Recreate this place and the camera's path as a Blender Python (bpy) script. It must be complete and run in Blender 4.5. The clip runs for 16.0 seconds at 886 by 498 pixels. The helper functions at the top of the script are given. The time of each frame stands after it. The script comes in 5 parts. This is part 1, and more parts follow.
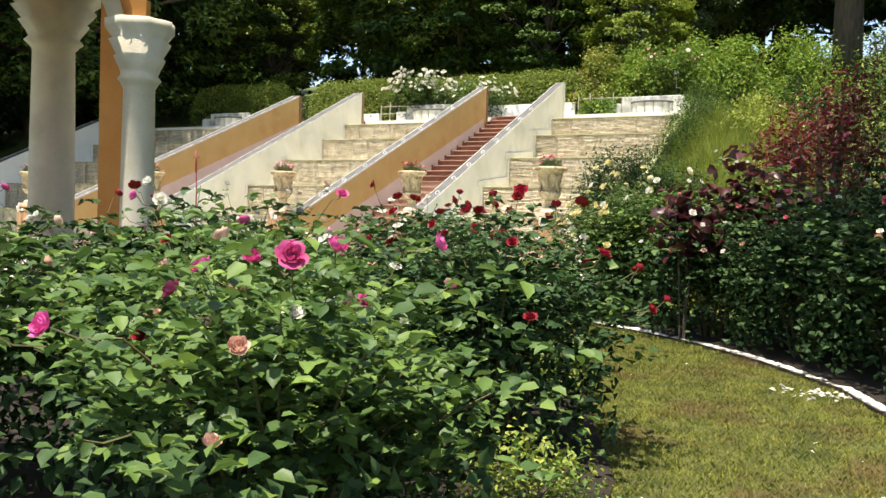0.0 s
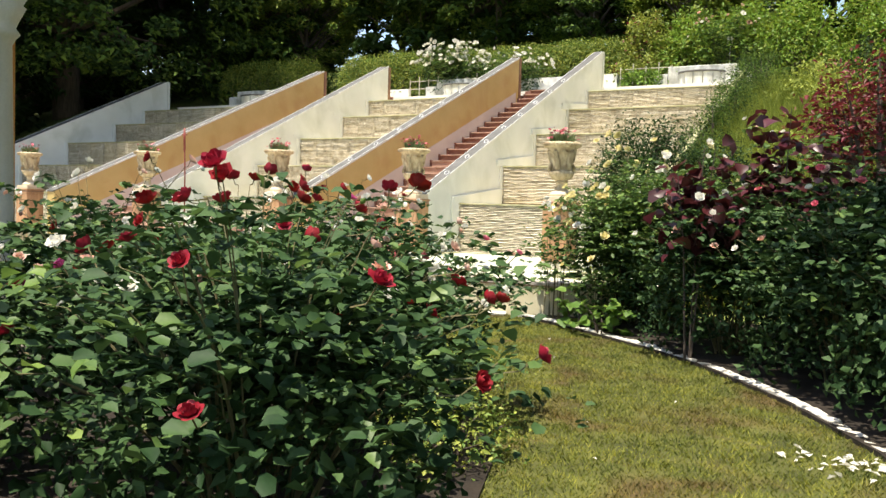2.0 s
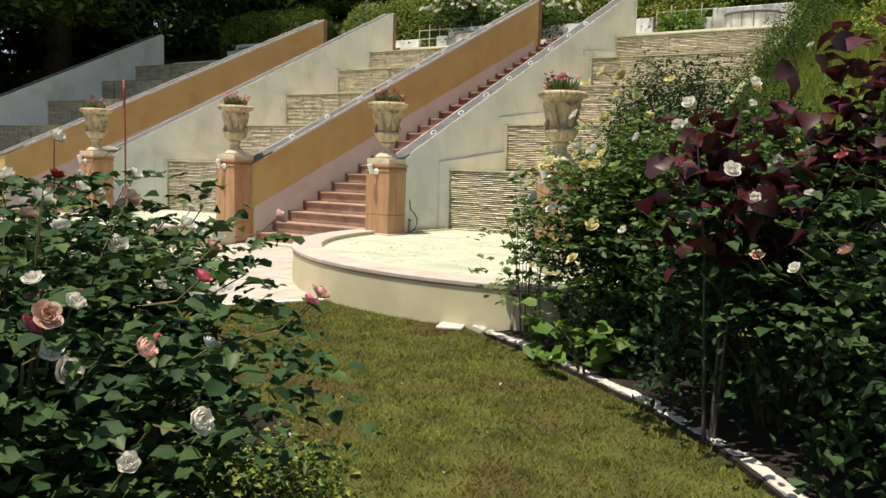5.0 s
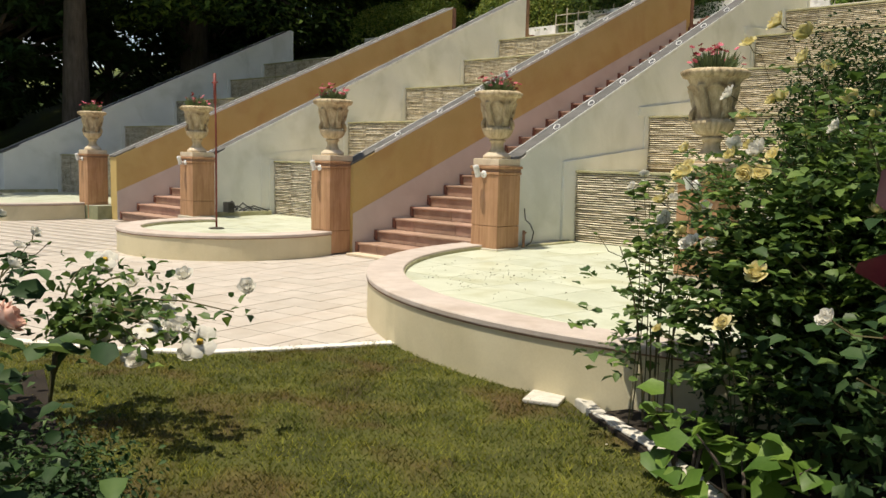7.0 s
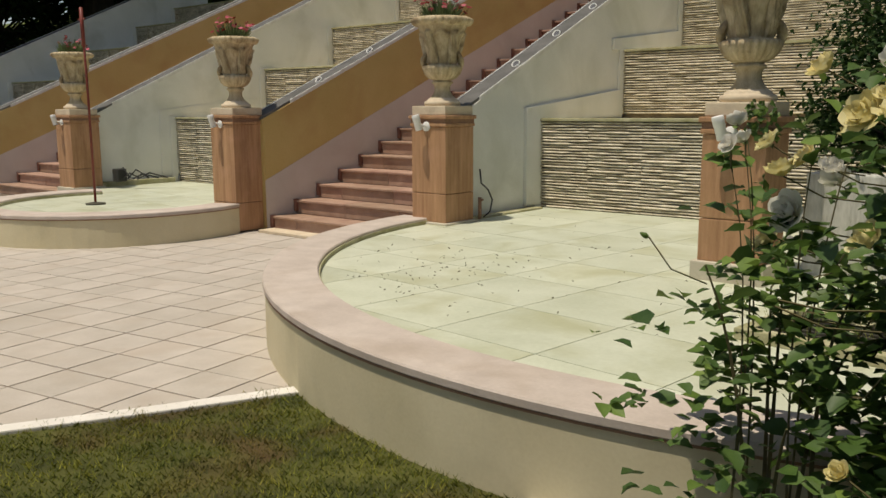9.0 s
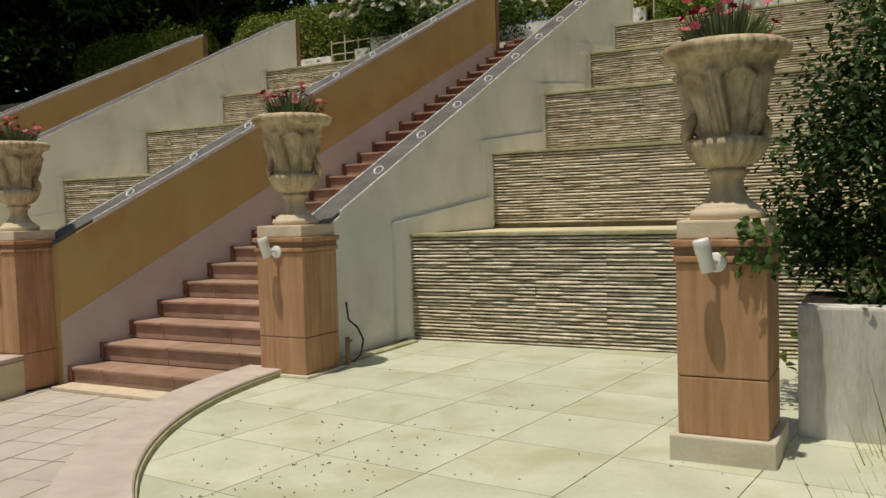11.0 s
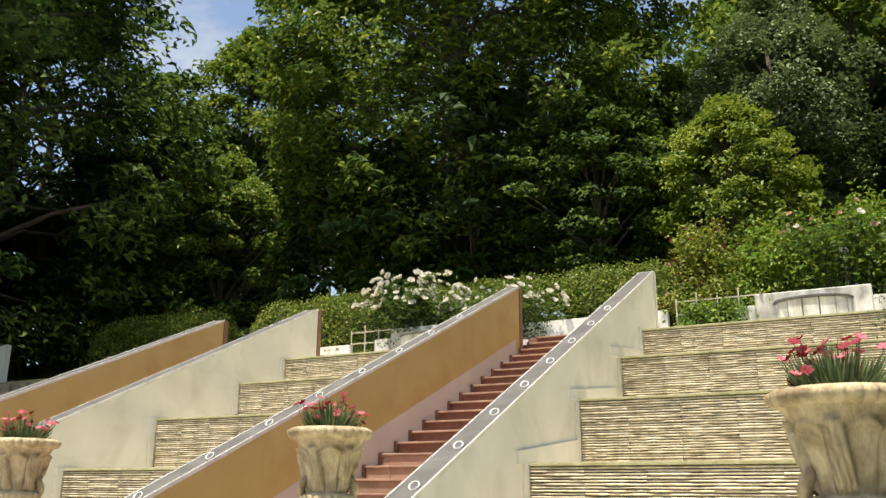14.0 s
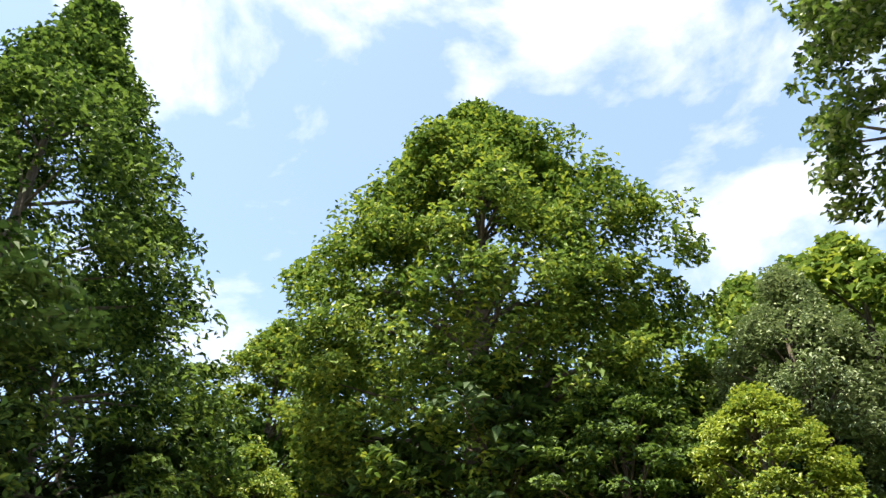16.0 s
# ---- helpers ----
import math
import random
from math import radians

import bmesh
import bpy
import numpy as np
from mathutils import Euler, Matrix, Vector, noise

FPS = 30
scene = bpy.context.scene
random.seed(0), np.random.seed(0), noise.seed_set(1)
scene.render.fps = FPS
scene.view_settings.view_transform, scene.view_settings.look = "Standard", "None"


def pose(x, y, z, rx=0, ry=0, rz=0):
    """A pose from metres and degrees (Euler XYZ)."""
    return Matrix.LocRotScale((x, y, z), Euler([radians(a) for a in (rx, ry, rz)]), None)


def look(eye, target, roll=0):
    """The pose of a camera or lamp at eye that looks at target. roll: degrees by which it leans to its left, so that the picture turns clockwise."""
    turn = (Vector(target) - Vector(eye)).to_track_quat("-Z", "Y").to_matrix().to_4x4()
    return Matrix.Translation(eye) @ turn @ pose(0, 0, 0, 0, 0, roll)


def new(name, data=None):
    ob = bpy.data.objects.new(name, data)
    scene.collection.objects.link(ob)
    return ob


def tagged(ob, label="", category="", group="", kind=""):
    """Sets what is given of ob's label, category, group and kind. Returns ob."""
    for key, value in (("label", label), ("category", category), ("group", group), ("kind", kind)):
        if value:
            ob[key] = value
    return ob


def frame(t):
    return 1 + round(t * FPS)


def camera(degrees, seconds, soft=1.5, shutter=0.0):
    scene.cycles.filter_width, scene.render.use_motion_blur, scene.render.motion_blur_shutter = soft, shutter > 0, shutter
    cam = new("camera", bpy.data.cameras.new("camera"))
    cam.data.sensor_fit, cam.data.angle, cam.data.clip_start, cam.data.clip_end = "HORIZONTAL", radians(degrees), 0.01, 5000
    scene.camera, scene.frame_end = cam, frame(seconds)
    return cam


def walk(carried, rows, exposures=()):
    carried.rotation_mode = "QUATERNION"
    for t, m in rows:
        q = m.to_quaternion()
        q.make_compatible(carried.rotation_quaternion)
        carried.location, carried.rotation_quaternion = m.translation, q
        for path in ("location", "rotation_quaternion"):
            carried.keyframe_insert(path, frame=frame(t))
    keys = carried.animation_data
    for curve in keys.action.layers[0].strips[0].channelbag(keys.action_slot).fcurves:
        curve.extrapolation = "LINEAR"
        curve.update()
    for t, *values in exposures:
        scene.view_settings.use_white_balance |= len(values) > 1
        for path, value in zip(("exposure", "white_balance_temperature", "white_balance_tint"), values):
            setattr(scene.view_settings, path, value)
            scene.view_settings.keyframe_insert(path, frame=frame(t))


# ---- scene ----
cam = camera(54.9, 16.0)
PATH = [
    (0, (0.087, 0.373, 1.228), (-0.8, 2.164, 1.173), 1.7),
    (0.5, (0.235, 0.949, 1.256), (-0.653, 2.74, 1.186), 1.9),
    (1, (0.27, 1.561, 1.27), (-0.646, 3.337, 1.187), 1.5),
    (1.5, (0.276, 2.121, 1.288), (-0.692, 3.868, 1.194), 1.7),
    (2, (0.205, 2.647, 1.313), (-0.816, 4.363, 1.21), 1.7),
    (2.5, (0.139, 3.241, 1.326), (-0.941, 4.921, 1.227), 1.3),
    (3, (-0.014, 3.781, 1.318), (-1.132, 5.437, 1.228), 1.6),
    (3.5, (-0.202, 4.274, 1.34), (-1.33, 5.92, 1.209), 2.5),
    (4, (-0.323, 4.802, 1.369), (-1.43, 6.459, 1.206), 1.7),
    (4.2, (-0.377, 4.986, 1.366), (-1.467, 6.653, 1.188), 1.7),
    (6.3, (-0.845, 6.924, 1.534), (-2.08, 8.483, 1.328), 1.5),
    (6.5, (-1.001, 7.136, 1.522), (-2.28, 8.661, 1.323), 1.3),
    (7, (-1.393, 7.688, 1.493), (-2.768, 9.125, 1.281), 1.3),
    (7.5, (-1.806, 8.149, 1.504), (-3.187, 9.574, 1.253), 1.2),
    (8, (-2.201, 8.601, 1.462), (-3.561, 10.038, 1.17), 0.8),
    (8.2, (-2.36, 8.801, 1.455), (-3.7, 10.253, 1.149), 0.6),
    (10.3, (-3.906, 10.361, 1.502), (-4.992, 12.023, 1.258), -1.4),
    (10.5, (-4.039, 10.487, 1.523), (-5.078, 12.184, 1.315), -1.4),
    (11, (-4.3, 10.691, 1.589), (-5.243, 12.452, 1.495), -1.7),
    (11.5, (-4.516, 10.778, 1.653), (-5.385, 12.579, 1.679), -1.5),
    (12, (-4.626, 10.909, 1.694), (-5.495, 12.706, 1.824), -1.5),
    (12.5, (-4.696, 10.965, 1.74), (-5.628, 12.722, 1.951), -1.2),
    (13, (-4.754, 10.969, 1.786), (-5.718, 12.695, 2.089), -0.8),
    (13.5, (-4.803, 10.926, 1.848), (-5.761, 12.631, 2.264), -0.3),
    (14, (-4.790, 10.882, 1.882), (-5.696, 12.577, 2.437), 0.4),
    (14.5, (-4.8, 10.88, 1.9), (-5.638, 12.554, 2.613), 0.6),
    (15, (-4.8, 10.88, 1.9), (-5.605, 12.494, 2.778), 0.8),
    (15.5, (-4.8, 10.88, 1.9), (-5.602, 12.396, 2.930), 0.9),
    (16, (-4.8, 10.88, 1.9), (-5.620, 12.292, 3.056), 1.2),
]
EXPOSURES = [(t, e, 7000 if t < 5 else 7250, 10) for t, e in ((0, 1.25), (2, 1.22), (3, 0.97), (4, 0.6), (6.5, 0.35), (8, 0.0), (10.5, -0.55), (11.5, -0.05), (12, 0.15), (13, 0.5), (14, 0.85), (14.5, 1.22), (15, 1.65), (15.5, 1.85), (16, 1.78))]
walk(cam, [(t, look(eye, target, roll)) for t, eye, target, roll in PATH], EXPOSURES)

# ---- daylight ----
SUN_TO = Vector((-0.06, -0.25, 0.966)).normalized()
world = bpy.data.worlds.new("sky")
scene.world = world
world.use_nodes = True
wn, wl = world.node_tree.nodes, world.node_tree.links
wn.clear()
w_out = wn.new("ShaderNodeOutputWorld")
w_bg = wn.new("ShaderNodeBackground")
w_bg.inputs["Strength"].default_value = 0.12
w_sky = wn.new("ShaderNodeTexSky")
w_sky.sky_type, w_sky.sun_disc = "NISHITA", False
w_sky.sun_elevation = math.asin(SUN_TO.z)
w_sky.sun_rotation = math.atan2(SUN_TO.x, SUN_TO.y)
w_tc = wn.new("ShaderNodeTexCoord")
w_map = wn.new("ShaderNodeMapping")
w_map.inputs["Scale"].default_value = (1.0, 1.0, 1.7)
w_map.inputs["Location"].default_value = (0.35, 0.1, 0.2)
w_noise = wn.new("ShaderNodeTexNoise")
w_noise.inputs["Scale"].default_value = 2.6
w_noise.inputs["Detail"].default_value = 9
w_noise.inputs["Roughness"].default_value = 0.56
w_noise.inputs["Distortion"].default_value = 0.35
w_ramp = wn.new("ShaderNodeValToRGB")
w_ramp.color_ramp.elements[0].position, w_ramp.color_ramp.elements[1].position = 0.52, 0.67
w_mix = wn.new("ShaderNodeMix")
w_mix.data_type = "RGBA"
w_mix.inputs["B"].default_value = (4.0, 4.1, 4.3, 1)
wl.new(w_tc.outputs["Generated"], w_map.inputs["Vector"])
wl.new(w_map.outputs["Vector"], w_noise.inputs["Vector"])
wl.new(w_noise.outputs["Fac"], w_ramp.inputs["Fac"])
wl.new(w_ramp.outputs["Color"], w_mix.inputs["Factor"])
wl.new(w_sky.outputs["Color"], w_mix.inputs["A"])
wl.new(w_mix.outputs["Result"], w_bg.inputs["Color"])
wl.new(w_bg.outputs["Background"], w_out.inputs["Surface"])
sun = new("sun", bpy.data.lights.new("sun", "SUN"))
sun.data.energy, sun.data.angle, sun.data.color = 4.2, radians(0.53), (1.0, 0.95, 0.86)
sun.matrix_world = look((0, 0, 30), Vector((0, 0, 30)) - SUN_TO)

# ---- materials ----
def material(name, dark, light, rough=0.8, scale=6.0, fine=90.0, bump=0.25, stain=None, stain_scale=1.2,
             per_object=0.0, per_island=0.0, spec=0.35, translucent=0.0, streak=(1, 1, 1), stain_amount=0.5):
    """A surface of two tones with broad blotches, fine grain, optional stains and a spread from piece to piece."""
    m = bpy.data.materials.new(name)
    m.use_nodes = True
    nt = m.node_tree
    n, l = nt.nodes, nt.links
    b = n["Principled BSDF"]
    b.inputs["Roughness"].default_value = rough
    b.inputs["Specular IOR Level"].default_value = spec
    tc = n.new("ShaderNodeTexCoord")
    mp = n.new("ShaderNodeMapping")
    mp.inputs["Scale"].default_value = streak
    src_vec = tc.outputs["Object"]
    if per_object:
        oi = n.new("ShaderNodeObjectInfo")
        sc = n.new("ShaderNodeVectorMath")
        sc.operation = "MULTIPLY_ADD"
        sc.inputs[1].default_value = (1, 1, 1)
        l.new(tc.outputs["Object"], sc.inputs[0])
        ml = n.new("ShaderNodeMath")
        ml.operation = "MULTIPLY"
        ml.inputs[1].default_value = 37.0
        l.new(oi.outputs["Random"], ml.inputs[0])
        l.new(ml.outputs[0], sc.inputs[2])
        src_vec = sc.outputs[0]
    l.new(src_vec, mp.inputs["Vector"])
    big = n.new("ShaderNodeTexNoise")
    big.inputs["Scale"].default_value, big.inputs["Detail"].default_value = scale, 6
    l.new(mp.outputs["Vector"], big.inputs["Vector"])
    small = n.new("ShaderNodeTexNoise")
    small.inputs["Scale"].default_value, small.inputs["Detail"].default_value = fine, 4
    l.new(mp.outputs["Vector"], small.inputs["Vector"])
    add = n.new("ShaderNodeMath")
    add.operation = "MULTIPLY_ADD"
    add.inputs[1].default_value = 0.4
    l.new(small.outputs["Fac"], add.inputs[0])
    l.new(big.outputs["Fac"], add.inputs[2])
    fac = n.new("ShaderNodeMapRange")
    fac.inputs["From Min"].default_value, fac.inputs["From Max"].default_value = 0.45, 0.95
    l.new(add.outputs[0], fac.inputs["Value"])
    mix = n.new("ShaderNodeMix")
    mix.data_type = "RGBA"
    mix.inputs["A"].default_value, mix.inputs["B"].default_value = (*dark, 1), (*light, 1)
    l.new(fac.outputs["Result"], mix.inputs["Factor"])
    col = mix.outputs["Result"]
    if stain:
        sn = n.new("ShaderNodeTexNoise")
        sn.inputs["Scale"].default_value, sn.inputs["Detail"].default_value, sn.inputs["Distortion"].default_value = stain_scale, 8, 0.6
        l.new(src_vec, sn.inputs["Vector"])
        sr = n.new("ShaderNodeMapRange")
        sr.inputs["From Min"].default_value, sr.inputs["From Max"].default_value = 0.5, 0.72
        sr.inputs["To Max"].default_value = stain_amount
        l.new(sn.outputs["Fac"], sr.inputs["Value"])
        sm = n.new("ShaderNodeMix")
        sm.data_type = "RGBA"
        sm.inputs["B"].default_value = (*stain, 1)
        l.new(sr.outputs["Result"], sm.inputs["Factor"])
        l.new(col, sm.inputs["A"])
        col = sm.outputs["Result"]
    if per_object or per_island:
        if per_island:
            src = n.new("ShaderNodeNewGeometry").outputs["Random Per Island"]
        else:
            src = n.new("ShaderNodeObjectInfo").outputs["Random"]
        k = per_island or per_object
        vr = n.new("ShaderNodeMapRange")
        vr.inputs["To Min"].default_value, vr.inputs["To Max"].default_value = 1 - k, 1 + k
        l.new(src, vr.inputs["Value"])
        hs = n.new("ShaderNodeHueSaturation")
        l.new(vr.outputs["Result"], hs.inputs["Value"])
        hr = n.new("ShaderNodeMapRange")
        hr.inputs["To Min"].default_value, hr.inputs["To Max"].default_value = 0.5 + k * 0.045, 0.5 - k * 0.045
        l.new(src, hr.inputs["Value"])
        l.new(hr.outputs["Result"], hs.inputs["Hue"])
        l.new(col, hs.inputs["Color"])
        col = hs.outputs["Color"]
    l.new(col, b.inputs["Base Color"])
    if bump:
        bp = n.new("ShaderNodeBump")
        bp.inputs["Strength"].default_value, bp.inputs["Distance"].default_value = bump, 0.01
        l.new(add.outputs[0], bp.inputs["Height"])
        l.new(bp.outputs["Normal"], b.inputs["Normal"])
    if translucent:
        tr = n.new("ShaderNodeBsdfTranslucent")
        l.new(col, tr.inputs["Color"])
        ms = n.new("ShaderNodeMixShader")
        ms.inputs["Fac"].default_value = translucent
        l.new(b.outputs["BSDF"], ms.inputs[1])
        l.new(tr.outputs["BSDF"], ms.inputs[2])
        l.new(ms.outputs["Shader"], n["Material Output"].inputs["Surface"])
    return m


M = {}
M["plaster_white"] = material("white_plaster", (0.68, 0.69, 0.635), (0.80, 0.80, 0.75), 0.85, 1.5, 60, 0.15, (0.36, 0.37, 0.27), 1.1, stain_amount=0.4)
M["plaster_cream"] = material("cream_plaster", (0.58, 0.51, 0.33), (0.68, 0.61, 0.42), 0.85, 2, 60, 0.15, (0.40, 0.37, 0.24), 1.6, stain_amount=0.4)
M["plaster_ochre"] = material("ochre_plaster", (0.49, 0.355, 0.13), (0.58, 0.44, 0.185), 0.85, 1.6, 60, 0.15, (0.42, 0.24, 0.09), 1.4, stain_amount=0.4)
M["plaster_mauve"] = material("pale_mauve_plaster", (0.54, 0.48, 0.43), (0.62, 0.56, 0.51), 0.85, 1.6, 60, 0.15, (0.45, 0.36, 0.31), 1.7, stain_amount=0.35)
M["cap_grey"] = material("grey_weathered_capping", (0.075, 0.074, 0.07), (0.15, 0.147, 0.14), 0.75, 4, 60, 0.3, (0.09, 0.09, 0.08), 3)
M["white_edge"] = material("white_painted_edge", (0.66, 0.66, 0.62), (0.8, 0.8, 0.77), 0.6, 5, 80, 0.2, (0.42, 0.42, 0.38), 4)
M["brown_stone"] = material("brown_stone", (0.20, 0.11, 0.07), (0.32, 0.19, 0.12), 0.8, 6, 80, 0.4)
M["sandstone"] = material("red_sandstone", (0.31, 0.165, 0.085), (0.52, 0.305, 0.165), 0.8, 2.2, 50, 0.4, (0.62, 0.36, 0.24), 3, streak=(11, 11, 0.8), stain_amount=0.35)
M["step_tile"] = material("terracotta_step_tile", (0.30, 0.185, 0.13), (0.45, 0.30, 0.22), 0.75, 5, 70, 0.25, (0.24, 0.12, 0.09), 2.2, per_object=0.14)
M["step_edge"] = material("dark_step_edge", (0.16, 0.07, 0.05), (0.25, 0.12, 0.085), 0.7, 6, 80, 0.3)
M["cast_stone"] = material("cast_stone", (0.34, 0.255, 0.145), (0.65, 0.545, 0.365), 0.88, 9, 60, 0.8, (0.14, 0.085, 0.04), 5, streak=(1.6, 1.6, 0.5), stain_amount=0.85)
M["cream_stone"] = material("cream_cut_stone", (0.56, 0.46, 0.33), (0.70, 0.60, 0.45), 0.85, 6, 70, 0.4, (0.34, 0.26, 0.17), 4)
M["slate"] = material("split_stone_strip", (0.47, 0.41, 0.30), (0.77, 0.71, 0.58), 0.85, 12, 70, 0.8, (0.20, 0.15, 0.08), 5, per_object=0.13, stain_amount=0.6)
M["slate_far"] = material("split_stone_strip_joined", (0.47, 0.41, 0.30), (0.77, 0.71, 0.58), 0.85, 12, 70, 0.8, (0.20, 0.15, 0.08), 5, per_island=0.13, stain_amount=0.6)
M["slate_back"] = material("dark_joint_mortar", (0.12, 0.095, 0.06), (0.20, 0.16, 0.105), 0.95, 9, 60, 0.5)
M["pool_tile"] = material("pale_green_pool_slab", (0.49, 0.52, 0.395), (0.63, 0.66, 0.53), 0.45, 2.4, 40, 0.2, (0.36, 0.36, 0.19), 1.8, per_object=0.05, stain_amount=0.6)
M["pool_joint"] = material("mossy_joint", (0.19, 0.20, 0.11), (0.34, 0.35, 0.21), 0.9, 6, 60, 0.4)
M["rim_stone"] = material("pinkish_rim_stone", (0.45, 0.385, 0.335), (0.58, 0.505, 0.445), 0.75, 5, 70, 0.3, (0.38, 0.30, 0.23), 2.6, per_object=0.06)
M["moss_edge"] = material("mossy_stone_edge", (0.28, 0.27, 0.13), (0.52, 0.49, 0.33), 0.9, 7, 60, 0.6, (0.14, 0.15, 0.06), 4)
M["patio_tile"] = material("pale_patio_tile", (0.44, 0.395, 0.34), (0.54, 0.49, 0.43), 0.7, 4, 70, 0.15, (0.42, 0.35, 0.28), 2, per_object=0.05)
M["patio_tile_far"] = material("pale_patio_tile_joined", (0.44, 0.395, 0.34), (0.54, 0.49, 0.43), 0.7, 4, 70, 0.15, (0.42, 0.35, 0.28), 2, per_island=0.05)
M["patio_joint"] = material("patio_joint", (0.13, 0.10, 0.075), (0.20, 0.155, 0.115), 0.9, 8, 80, 0.3)
M["kerb"] = material("weathered_white_kerb", (0.42, 0.40, 0.34), (0.68, 0.65, 0.58), 0.9, 6, 60, 0.7, (0.22, 0.21, 0.15), 6, per_object=0.1)
M["white_slab"] = material("white_stone_slab", (0.66, 0.63, 0.57), (0.80, 0.77, 0.71), 0.8, 6, 70, 0.3)
M["soil"] = material("dark_garden_soil", (0.011, 0.008, 0.006), (0.032, 0.024, 0.016), 0.98, 5, 70, 1.0)
M["lawn"] = material("mown_mossy_lawn", (0.022, 0.028, 0.006), (0.115, 0.118, 0.026), 0.95, 3.0, 170, 1.0, (0.085, 0.048, 0.02), 1.5, stain_amount=0.85)
M["plaster_grime"] = material("grime_streaked_plaster", (0.34, 0.34, 0.30), (0.74, 0.74, 0.69), 0.9, 2.4, 30, 0.3, (0.12, 0.12, 0.09), 2.2, streak=(3, 3, 0.5), stain_amount=0.7)
M["leaf_grey"] = material("grey_green_carnation_leaf", (0.12, 0.18, 0.07), (0.24, 0.30, 0.14), 0.65, 6, 60, 0, per_island=0.35, translucent=0.2, spec=0.25)
M["hill"] = material("hillside_turf", (0.055, 0.075, 0.018), (0.12, 0.15, 0.03), 0.95, 0.6, 20, 1.0, (0.05, 0.06, 0.015), 0.25)
M["blade"] = material("grass_blade", (0.055, 0.080, 0.011), (0.235, 0.25, 0.036), 0.7, 3.2, 40, 0, (0.12, 0.07, 0.026), 1.5, per_island=0.6, translucent=0.3, stain_amount=0.75)
M["tall_grass"] = material("sunlit_tall_grass", (0.16, 0.21, 0.03), (0.31, 0.36, 0.065), 0.7, 3, 40, 0, per_island=0.35, translucent=0.35)
M["leaf_rose"] = material("rose_leaf", (0.05, 0.105, 0.026), (0.105, 0.175, 0.046), 0.5, 5, 60, 0, per_island=0.4, translucent=0.3, spec=0.35)
M["leaf_rose_light"] = material("young_rose_leaf", (0.08, 0.15, 0.028), (0.15, 0.235, 0.05), 0.55, 5, 60, 0, per_island=0.4, translucent=0.3, spec=0.3)
# dark variety of rose leaf; also colours the added shade inside the crowns
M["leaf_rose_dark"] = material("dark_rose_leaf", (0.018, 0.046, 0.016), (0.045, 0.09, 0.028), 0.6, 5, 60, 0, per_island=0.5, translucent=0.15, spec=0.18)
M["leaf_big"] = material("large_pale_leaf", (0.13, 0.24, 0.03), (0.21, 0.34, 0.055), 0.5, 6, 60, 0, per_island=0.25, translucent=0.35)
M["leaf_vine"] = material("broad_vine_leaf", (0.075, 0.15, 0.022), (0.14, 0.24, 0.042), 0.5, 6, 60, 0, per_island=0.35, translucent=0.3)
M["leaf_purple"] = material("purple_leaf", (0.045, 0.008, 0.012), (0.09, 0.017, 0.02), 0.4, 6, 60, 0, per_island=0.4, translucent=0.22, spec=0.5)
M["leaf_maple"] = material("crimson_maple_leaf", (0.10, 0.013, 0.015), (0.19, 0.03, 0.03), 0.5, 6, 60, 0, per_island=0.4, translucent=0.3)
M["leaf_tree"] = material("broad_tree_leaf", (0.072, 0.142, 0.025), (0.150, 0.222, 0.044), 0.7, 0.5, 12, 0, per_island=0.24, translucent=0.3, spec=0.2)
# darker copy of broad_tree_leaf; carries the shade of understorey and east bank
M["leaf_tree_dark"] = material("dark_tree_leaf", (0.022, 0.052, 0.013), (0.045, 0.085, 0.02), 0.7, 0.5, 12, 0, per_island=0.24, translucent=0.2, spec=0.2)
M["leaf_tree_lime"] = material("lime_tree_leaf", (0.17, 0.23, 0.026), (0.27, 0.33, 0.05), 0.5, 0.5, 12, 0, per_island=0.22, translucent=0.35)
M["leaf_pine"] = material("pine_needle", (0.13, 0.19, 0.08), (0.22, 0.28, 0.13), 0.6, 0.5, 12, 0, per_island=0.35, translucent=0.15)
M["leaf_hedge"] = material("hedge_leaf", (0.15, 0.205, 0.03), (0.27, 0.305, 0.055), 0.55, 1.5, 30, 0, per_island=0.4, translucent=0.25)
M["leaf_ivy"] = material("ivy_leaf", (0.05, 0.10, 0.02), (0.10, 0.17, 0.035), 0.5, 5, 40, 0, per_island=0.35, translucent=0.3)
M["stem"] = material("green_brown_stem", (0.07, 0.075, 0.03), (0.14, 0.11, 0.05), 0.8, 8, 60, 0.3)
M["bark"] = material("grey_brown_bark", (0.055, 0.042, 0.032), (0.13, 0.105, 0.085), 0.95, 4, 40, 1.0, streak=(3, 3, 0.6))
M["petal_red"] = material("deep_red_petal", (0.16, 0.004, 0.010), (0.33, 0.012, 0.02), 0.6, 10, 80, 0, per_object=0.2, translucent=0.2)
M["petal_pink"] = material("magenta_petal", (0.50, 0.045, 0.20), (0.66, 0.13, 0.34), 0.6, 10, 80, 0, per_object=0.2, translucent=0.25)
M["petal_rosy"] = material("coral_pink_petal", (0.58, 0.09, 0.14), (0.70, 0.22, 0.26), 0.6, 10, 80, 0, per_object=0.2, translucent=0.25)
M["petal_white"] = material("white_petal", (0.74, 0.72, 0.62), (0.84, 0.82, 0.77), 0.6, 10, 80, 0, per_object=0.05, translucent=0.38)
M["petal_yellow"] = material("pale_yellow_petal", (0.72, 0.62, 0.25), (0.82, 0.76, 0.46), 0.6, 10, 80, 0, per_object=0.08, translucent=0.38)
M["petal_peach"] = material("peach_petal", (0.66, 0.36, 0.27), (0.76, 0.56, 0.46), 0.6, 10, 80, 0, per_object=0.12, translucent=0.25)
